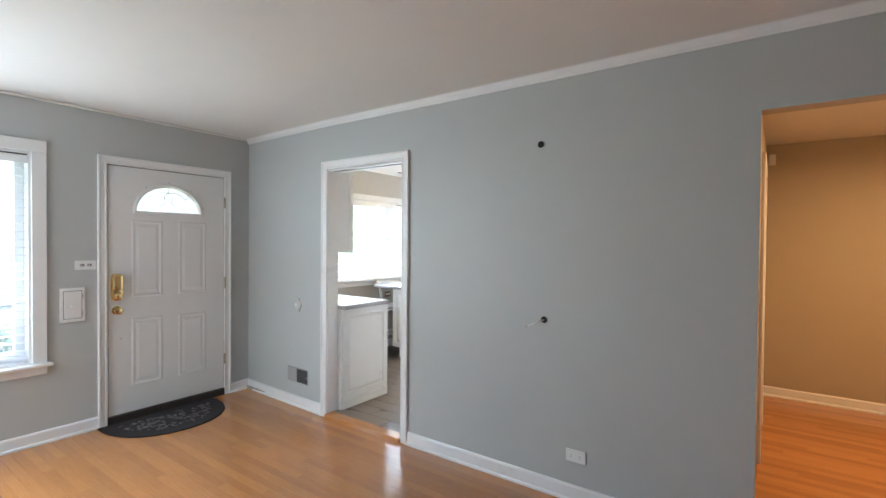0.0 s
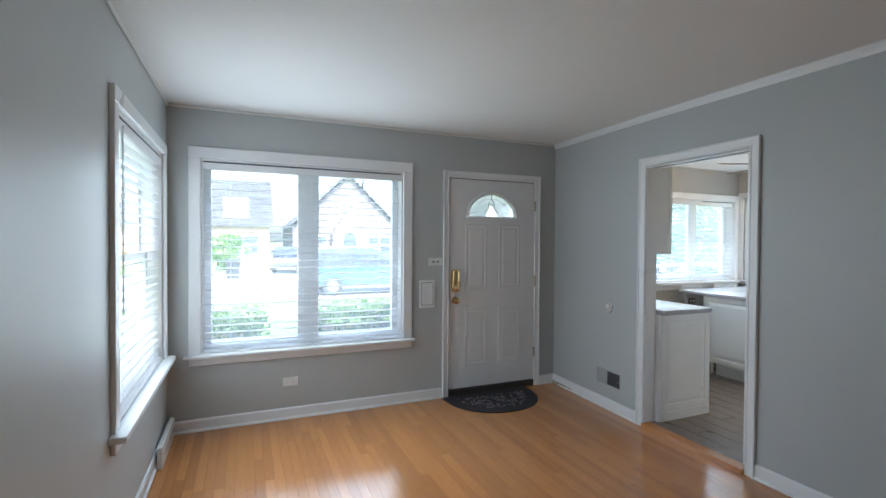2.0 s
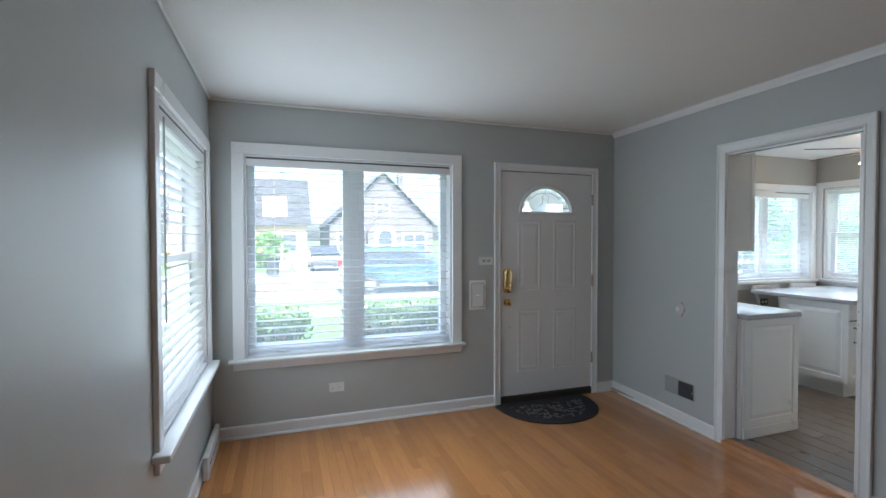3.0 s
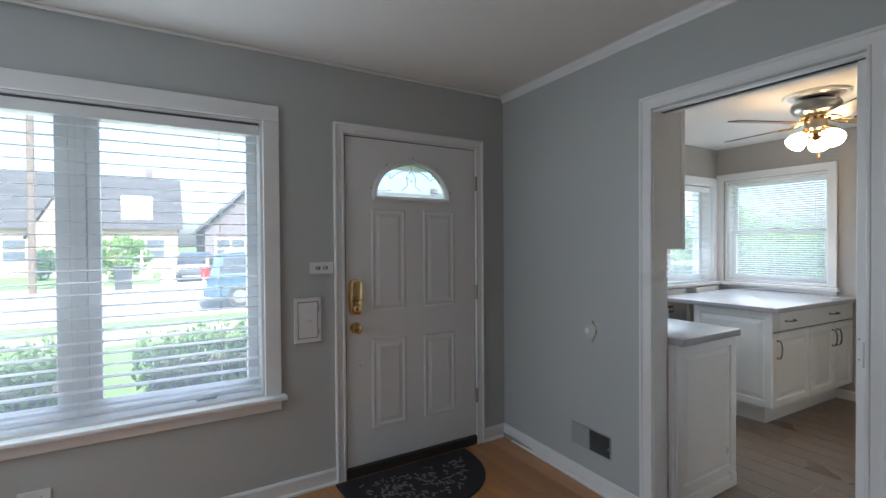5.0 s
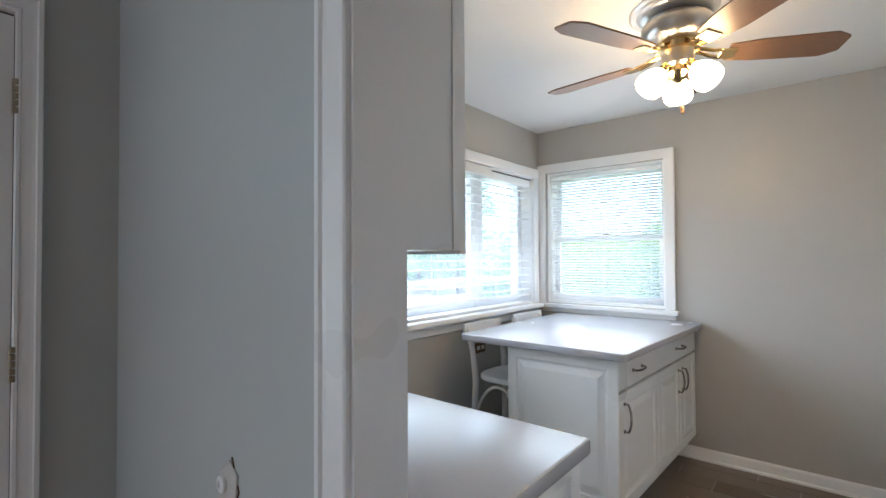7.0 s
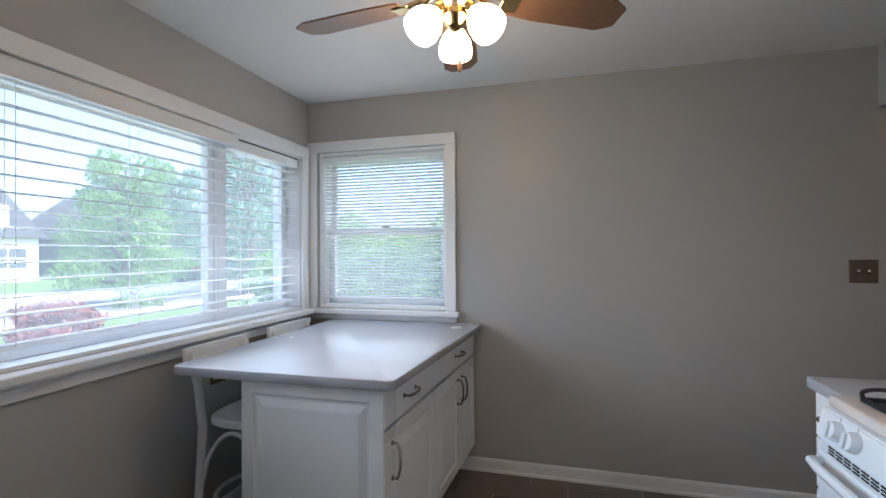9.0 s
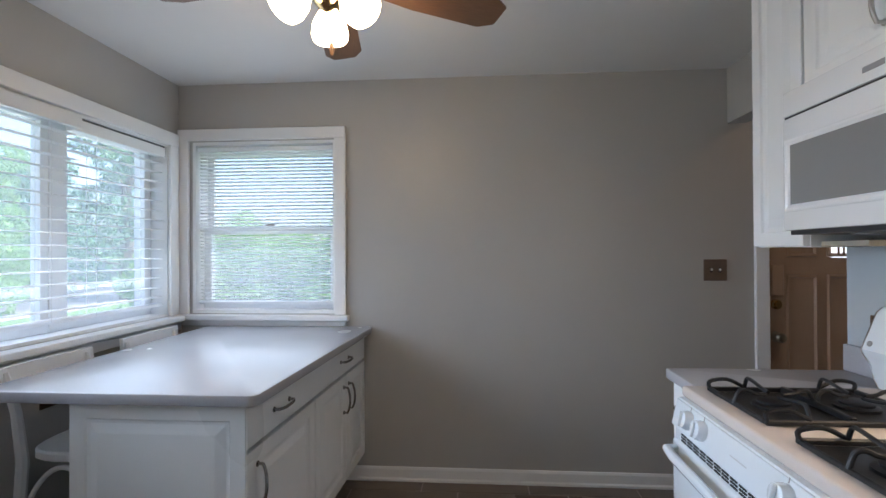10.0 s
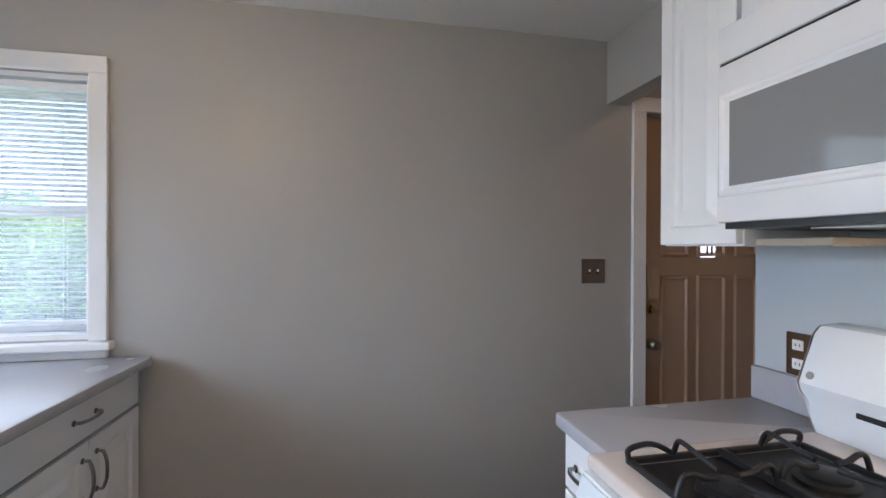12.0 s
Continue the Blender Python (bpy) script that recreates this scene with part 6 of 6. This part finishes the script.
def house(x, y, w, d, h, rise, wallmat, label, seed, gable=True, cols=2, trimmat=TRIM):
    """A small gabled house whose front looks to +x; x, y: middle of its front."""
    t = thing("house", label, "house", (x - d / 2, y, GZ), group="houses across the street")
    part("wall", box(x - d, x, y - w / 2, y + w / 2, GZ, GZ + h), wallmat, t)
    bm = bmesh.new()
    o = 0.35
    if gable:
        p = [(y - w / 2 - o, GZ + h - 0.1), (y, GZ + h + rise), (y + w / 2 + o, GZ + h - 0.1)]
        a = [bm.verts.new((x + o, u, z)) for u, z in p]
        b = [bm.verts.new((x - d - o, u, z)) for u, z in p]
        for i in range(2):
            bm.faces.new((a[i], a[i + 1], b[i + 1], b[i]))
        bmesh.ops.solidify(bm, geom=bm.faces[:], thickness=0.18)
        rf = part("roof", bm, ROOF, t, "grey shingle roof")
        g = bmesh.new()
        q = [(y - w / 2, GZ + h), (y + w / 2, GZ + h), (y, GZ + h + rise - 0.1)]
        fa = [g.verts.new((x, u, z)) for u, z in q]
        fb = [g.verts.new((x - d, u, z)) for u, z in q]
        g.faces.new(fa)
        g.faces.new(fb[::-1])
        part("gable_wall", g, wallmat, t)
    else:
        p = [(x + o, GZ + h - 0.1), (x - d / 2, GZ + h + rise), (x - d - o, GZ + h - 0.1)]
        a = [bm.verts.new((u, y - w / 2 - o, z)) for u, z in p]
        b = [bm.verts.new((u, y + w / 2 + o, z)) for u, z in p]
        for i in range(2):
            bm.faces.new((a[i], a[i + 1], b[i + 1], b[i]))
        bmesh.ops.solidify(bm, geom=bm.faces[:], thickness=0.18)
        rf = part("roof", bm, ROOF, t, "grey shingle roof")
        g = bmesh.new()
        q = [(x, GZ + h), (x - d, GZ + h), (x - d / 2, GZ + h + rise - 0.1)]
        for s in (-1, 1):
            g.faces.new([g.verts.new((u, y + s * w / 2, z)) for u, z in q])
        part("gable_wall", g, wallmat, t)
        # entrance gable in front of the main roof
        e = bmesh.new()
        gy, gw, gr = y - w * 0.12, w * 0.17, h + rise * 0.62
        fa = [e.verts.new((x + 0.9, u, z)) for u, z in ((gy - gw, GZ), (gy + gw, GZ), (gy + gw, GZ + h * 0.8), (gy, GZ + gr), (gy - gw, GZ + h * 0.8))]
        fb = [e.verts.new((x - d / 2, v.co.y, v.co.z)) for v in fa]
        e.faces.new(fa)
        for i in range(5):
            e.faces.new((fa[i], fa[(i + 1) % 5], fb[(i + 1) % 5], fb[i]))
        part("entrance_gable", e, wallmat, t)
        bm = bmesh.new()
        p = [(gy - gw - 0.2, GZ + h * 0.8 - 0.15), (gy, GZ + gr + 0.12), (gy + gw + 0.2, GZ + h * 0.8 - 0.15)]
        a = [bm.verts.new((x + 1.1, u, z)) for u, z in p]
        b = [bm.verts.new((x - d / 2, u, z)) for u, z in p]
        for i in range(2):
            bm.faces.new((a[i], a[i + 1], b[i + 1], b[i]))
        bmesh.ops.solidify(bm, geom=bm.faces[:], thickness=0.1)
        part("entrance_roof", bm, ROOF, t)
        # dormer
        dy = y + w * 0.26
        part("dormer", box(x - d * 0.42, x - 0.5, dy - 0.9, dy + 0.9, GZ + h, GZ + h + rise * 0.55), trimmat, t, "pale dormer")
    part("chimney", box(x - d * 0.6, x - d * 0.6 + 0.7, y + w * 0.3, y + w * 0.3 + 0.5, GZ + h, GZ + h + rise + 0.7), BRICKR, rf)
    px = x + (0.0 if gable else 0.9)
    dc = y if gable else y - w * 0.12
    if gable:
        px += 0.8
    dw = part("door", box(px, px + 0.06, dc - 0.5, dc + 0.5, GZ + 0.35, GZ + 2.4), TAND, t)
    part("door_frame", box(px, px + 0.03, dc - 0.65, dc + 0.65, GZ + 0.3, GZ + 2.6), STONE, dw)
    part("step", box(px + 0.06, px + 1.3, dc - 0.9, dc + 0.9, GZ, GZ + 0.3, 0.02), STONE, t)

    def win(u, z, ww, hh):
        k = part("window", box(x, x + 0.05, u - ww / 2 - 0.1, u + ww / 2 + 0.1, z - 0.1, z + hh + 0.1), trimmat, t, "white framed window")
        part("pane", box(x + 0.05, x + 0.06, u - ww / 2, u - 0.04, z, z + hh), WINB, k)
        part("pane", box(x + 0.05, x + 0.06, u + 0.04, u + ww / 2, z, z + hh), WINB, k)
        part("rail", box(x + 0.05, x + 0.075, u - ww / 2, u + ww / 2, z + hh / 2 - 0.04, z + hh / 2 + 0.04), trimmat, k)
    for s in (-1, 1):
        win(y + s * w * 0.31, GZ + 0.95, w * 0.22, 1.35)
    if gable:
        win(y, GZ + h + 0.9, 1.0, 1.0)
        e = bmesh.new()
        ring = [(dc - 1.35, GZ), (dc + 1.35, GZ), (dc + 1.35, GZ + 2.5), (dc, GZ + 4.4), (dc - 1.35, GZ + 2.5)]
        fa = [e.verts.new((x + 0.8, u, z)) for u, z in ring]
        fb = [e.verts.new((x, u, z)) for u, z in ring]
        e.faces.new(fa)
        for i in range(5):
            e.faces.new((fa[i], fa[(i + 1) % 5], fb[(i + 1) % 5], fb[i]))
        en = part("entrance_gable", e, wallmat, t)
        for r, mat, nm, d0 in ((0.85, STONE, "arch_surround", 0.05), (0.55, WINB, "arched_door", 0.08)):
            e = bmesh.new()
            ring = [(dc - r, GZ + 0.3), (dc + r, GZ + 0.3)] + [(dc + r * math.cos(math.pi * i / 12), GZ + 2.1 + r * math.sin(math.pi * i / 12)) for i in range(13)]
            fa = [e.verts.new((x + 0.8 + d0, u, z)) for u, z in ring]
            fb = [e.verts.new((x + 0.8, u, z)) for u, z in ring]
            e.faces.new(fa)
            for i in range(len(ring)):
                j = (i + 1) % len(ring)
                e.faces.new((fa[i], fa[j], fb[j], fb[i]))
            part(nm, e, mat, en)
    return t


house(-35, -6.2, 10, 9, 3.1, 4.0, BRICKY, "pale brick house with a steep grey roof and entrance gable", 1, gable=False)
house(-33, 4.6, 8.4, 10, 3.0, 4.3, BRICKR, "dark brick gabled cottage with an arched entry", 2)
house(-35, -17.5, 9, 9, 5.6, 2.2, SIDING, "pale two-storey house with a low gable", 3)
house(-35, 19.5, 10, 9, 3.2, 3.8, SIDING, "pale sided house with grey roof", 4, gable=False)
house(-35, 33.0, 10, 9, 3.2, 4.0, BRICKR, "brick house far along the street", 5)
nb = thing("neighbour_house", "pale pinkish brick house next door with blinds-lit windows", "house", (3, -8.5, GZ))
NBW = material("pink_brick_wall", (0.52, 0.40, 0.35), 0.85, grain=0.15, scale=14, bump=0.3, bscale=40, blot=0.08)
part("wall", box(-1.5, 11, -14.5, -6.3, GZ, GZ + 3.4), NBW, nb)
part("roof", box(-2.0, 11.5, -15.0, -5.9, GZ + 3.4, GZ + 3.65, 0.05), ROOF, nb, "grey shingle eaves")
for u in (0.6, 4.0, 7.4):
    k = part("window", box(u - 0.65, u + 0.65, -6.3, -6.24, GZ + 1.2, GZ + 2.7), TRIM, nb, "white framed window")
    part("pane", box(u - 0.55, u + 0.55, -6.24, -6.23, GZ + 1.3, GZ + 2.6), WINB, k)


def car(x, y, turn, paint, label, L=4.7, W=1.85, Hc=1.65):
    """A family car; it looks along its own +y before the turn."""
    t = thing("car", label, "car", (0, 0, 0), group="parked cars")

    def shell(pts, half, mat, nm, parent, lab="", taper=0.0):
        bm = bmesh.new()
        a = [bm.verts.new((-half + (taper if z > 1.0 else 0), u, z)) for u, z in pts]
        b = [bm.verts.new((half - (taper if z > 1.0 else 0), u, z)) for u, z in pts]
        n = len(pts)
        bm.faces.new(a)
        bm.faces.new(b[::-1])
        for i in range(n):
            bm.faces.new((a[i], a[(i + 1) % n], b[(i + 1) % n], b[i]))
        bmesh.ops.bevel(bm, geom=bm.edges[:], offset=0.05, segments=2, affect="EDGES", clamp_overlap=True)
        return part(nm, bm, mat, parent, lab, smooth=True)
    f = L / 4.7
    body = shell([(-2.33 * f, 0.35), (-2.35 * f, 0.95), (-2.28 * f, 1.05), (1.1 * f, 1.02), (2.2 * f, 0.86), (2.35 * f, 0.6), (2.33 * f, 0.35)], W / 2, paint, "body", t)
    shell([(-2.25 * f, 1.0), (-2.1 * f, Hc - 0.08), (-1.8 * f, Hc), (0.1 * f, Hc), (0.55 * f, Hc - 0.12), (1.25 * f, 1.0)], W / 2 - 0.04, paint, "cabin", t, taper=0.12)
    for s in (-1, 1):
        xs = s * (W / 2 - 0.145)
        bm = bmesh.new()
        q = [(-2.0 * f, 1.07), (-1.85 * f, Hc - 0.14), (0.12 * f, Hc - 0.14), (0.95 * f, 1.07)]
        a = [bm.verts.new((s * (W / 2 - 0.035) if z < 1.2 else xs + s * 0.022, u, z)) for u, z in q]
        bm.faces.new(a)
        ex = bmesh.ops.extrude_face_region(bm, geom=bm.faces[:])
        bmesh.ops.translate(bm, vec=(s * 0.012, 0, 0), verts=[g for g in ex["geom"] if isinstance(g, bmesh.types.BMVert)])
        sw = part("side_window", bm, TINT, t, "dark tinted glass")
        part("pillar", box(s * (W / 2 - 0.085) - 0.045, s * (W / 2 - 0.085) + 0.06, -0.62 * f, -0.54 * f, 1.05, Hc - 0.13), paint, sw)
        part("tail_light", box(s * (W / 2 - 0.18) - 0.1, s * (W / 2 - 0.18) + 0.1, -2.38 * f, -2.25 * f, 0.85, 1.15, 0.02), REDL, t, "red tail light")
        part("headlight", box(s * (W / 2 - 0.25) - 0.18, s * (W / 2 - 0.25) + 0.18, 2.1 * f, 2.34 * f, 0.66, 0.80, 0.03), STEEL, t, "clear headlight")
        for u in (-1.45 * f, 1.45 * f):
            wh = part("wheel", moved(lathe([(0.34, -0.11), (0.35, 0), (0.34, 0.11)], 24), pose(s * (W / 2 - 0.1), u, 0.35, 0, 90, 0)), TYRE, t, smooth=True)
            part("rim", moved(lathe([(0.23, -0.115), (0.21, 0.117), (0.06, 0.12), (0, 0.12)], 10), pose(s * (W / 2 - 0.1), u, 0.35, 0, 90 * s, 0)), STEEL, wh, "silver rim")
    for s in (-1, 1) if Hc > 1.6 else ():
        part("roof_rail", tube([(s * (W / 2 - 0.25), -1.7 * f, Hc), (s * (W / 2 - 0.25), -1.5 * f, Hc + 0.06), (s * (W / 2 - 0.25), 0.0, Hc + 0.06), (s * (W / 2 - 0.25), 0.2 * f, Hc - 0.02)], 0.02, 6), STEEL, t, smooth=True)
    part("rear_window", box(-W / 2 + 0.3, W / 2 - 0.3, -2.25 * f, -2.12 * f, 1.12, Hc - 0.16, 0.01), TINT, t)
    part("bumper", box(-W / 2 + 0.03, W / 2 - 0.03, -2.42 * f, -2.28 * f, 0.38, 0.62, 0.03), paint, t)
    t.matrix_basis = pose(x, y, GZ + 0.012, 0, 0, turn)
    for c in t.children:
        c.matrix_parent_inverse = Matrix.Identity(4)
    return t


car(-13.2, 1.3, 0, CARB, "blue family van parked at the kerb")
car(-26.0, -0.6, -90, CARG, "dark blue car in a driveway", 4.4, 1.8, 1.5)
car(-18.0, 22.5, 0, CARG, "dark car parked far along the street", 4.5, 1.8, 1.5)
car(-18.2, -13.0, 180, CARW, "silver car parked across the street", 4.5, 1.8, 1.45)

tb = thing("trash_bin", "dark blue wheeled trash bin at the kerb", "trash bin", (-20.4, -3.5, GZ))
part("bin_body", box(-20.7, -20.1, -3.8, -3.2, GZ + 0.05, GZ + 0.98, 0.04), CARG, tb)
part("lid", box(-20.74, -20.06, -3.84, -3.16, GZ + 0.98, GZ + 1.06, 0.03), CARG, tb)
fo = thing("fountain", "tiered pale stone garden fountain", "fountain", (-27.3, -3.1, GZ))
part("basin", moved(lathe([(0.5, 0), (0.55, 0.25), (0.5, 0.3), (0.45, 0.2), (0, 0.2)], 24), Matrix.Translation((-27.3, -3.1, GZ))), STONE, fo, smooth=True)
part("column", moved(lathe([(0.16, 0.2), (0.1, 0.4), (0.09, 0.8), (0.36, 0.92), (0.38, 0.96), (0.08, 0.95), (0.07, 1.2), (0.22, 1.3), (0.23, 1.34), (0.05, 1.33), (0.05, 1.55), (0, 1.65)], 24), Matrix.Translation((-27.3, -3.1, GZ))), STONE, fo, smooth=True)
up = thing("utility_pole", "grey wooden utility pole across the street", "pole", (-20.6, -6.4, GZ))
part("pole", tube([(-20.6, -6.4, GZ), (-20.6, -6.4, GZ + 9)], 0.13, 10), BARK, up)
part("crossarm", box(-20.66, -20.54, -7.4, -5.4, GZ + 8.2, GZ + 8.32), BARK, up)

# ---- floor pieces ----
me_cache = {}
rs = random.Random(11)
PW = 0.0572
joined = bmesh.new()
count = 0


def shared_piece(name, key, maker, mat, parent, at):
    if key not in me_cache:
        bm = maker()
        me = bpy.data.meshes.new(name)
        bm.to_mesh(me)
        bm.free()
        me.materials.append(mat)
        me_cache[key] = me
    o = new(name, me_cache[key])
    o.parent = parent
    o.matrix_basis = Matrix.Translation(at)
    return o


oakfloor = thing("floor_oak", "honey oak strip floor with a satin finish", "floor", (0, 0, 0), kind="structure")
LENS = (0.55, 0.75, 0.95, 1.2, 1.45)
nrow = int((0 - LY) / PW) + 1
for r in range(nrow):
    y0 = -PW * (r + 1)
    w = PW
    if y0 < LY:
        w = PW - (LY - y0)
        y0 = LY
        if w < 0.01:
            continue
    x = -rs.uniform(0.0, 0.5)
    while x < LX1:
        ln = rs.choice(LENS)
        x0, x1 = max(x, 0.0), min(x + ln, LX1)
        if x1 - x0 > 0.02:
            near = x0 < 3.2 and -3.1 < y0 and count < 290 and abs(x0 - x) < 1e-6 and abs(x1 - x - ln) < 1e-6 and abs(w - PW) < 1e-6
            if near:
                shared_piece("plank", ("oak", ln), lambda: box(0.0003, ln - 0.0003, 0.0003, PW - 0.0003, -0.016, 0, 0.0002), OAK, oakfloor, (x0, y0, FL))
                count += 1
            else:
                box(x0 + 0.0004, x1 - 0.0004, y0 + 0.0004, y0 + w - 0.0004, FL - 0.016, FL, bm=joined)
        x += ln
box(0.0, 1.25, 0.0004, 0.05, FL - 0.016, FL, bm=joined)
for r in range(60):
    y0 = 0.004 + PW * r
    if y0 + PW > 2.99:
        break
    x = 4.1 - rs.uniform(0.0, 0.5)
    while x < LX1:
        ln = rs.choice(LENS)
        if x + ln > 4.28:
            box(max(x, 4.264) + 0.0004, min(x + ln, LX1) - 0.0004, y0 + 0.0004, y0 + PW - 0.0004, FL - 0.016, FL, bm=joined)
        x += ln
part("plank_field", joined, OAKJ, oakfloor, "remaining honey oak strips", kind="stuff")

tiles = thing("floor_tile", "dark brown wood-look tile floor with grey grout", "floor", (0, 0, 0), kind="structure")
part("grout_bed", box(KX, 4.24, 0.02, KY1, -0.12, -0.0025), GROUT, tiles, "sanded grout")
TW, TL = 0.152, 0.612
row, y = 0, KY1
while y > 0.03:
    y0 = max(y - TW + (0.03 if row == 0 else 0), 0.021)
    x = KX - TL + (1.46 - KX + (0.0, 0.21, 0.42, 0.11, 0.33)[row % 5]) % TL
    while x < 4.24:
        x0, x1 = max(x, KX), min(x + TL, 4.24)
        w, d = round(x1 - x0, 4), round(y - y0, 4)
        if w > 0.02:
            shared_piece("tile", ("tile", w, d), lambda: box(0.003, w - 0.003, 0.003, d - 0.003, -0.01, 0, 0.0012), TILE, tiles, (x0, y0, 0))
        x += TL
    y = y0
    row += 1
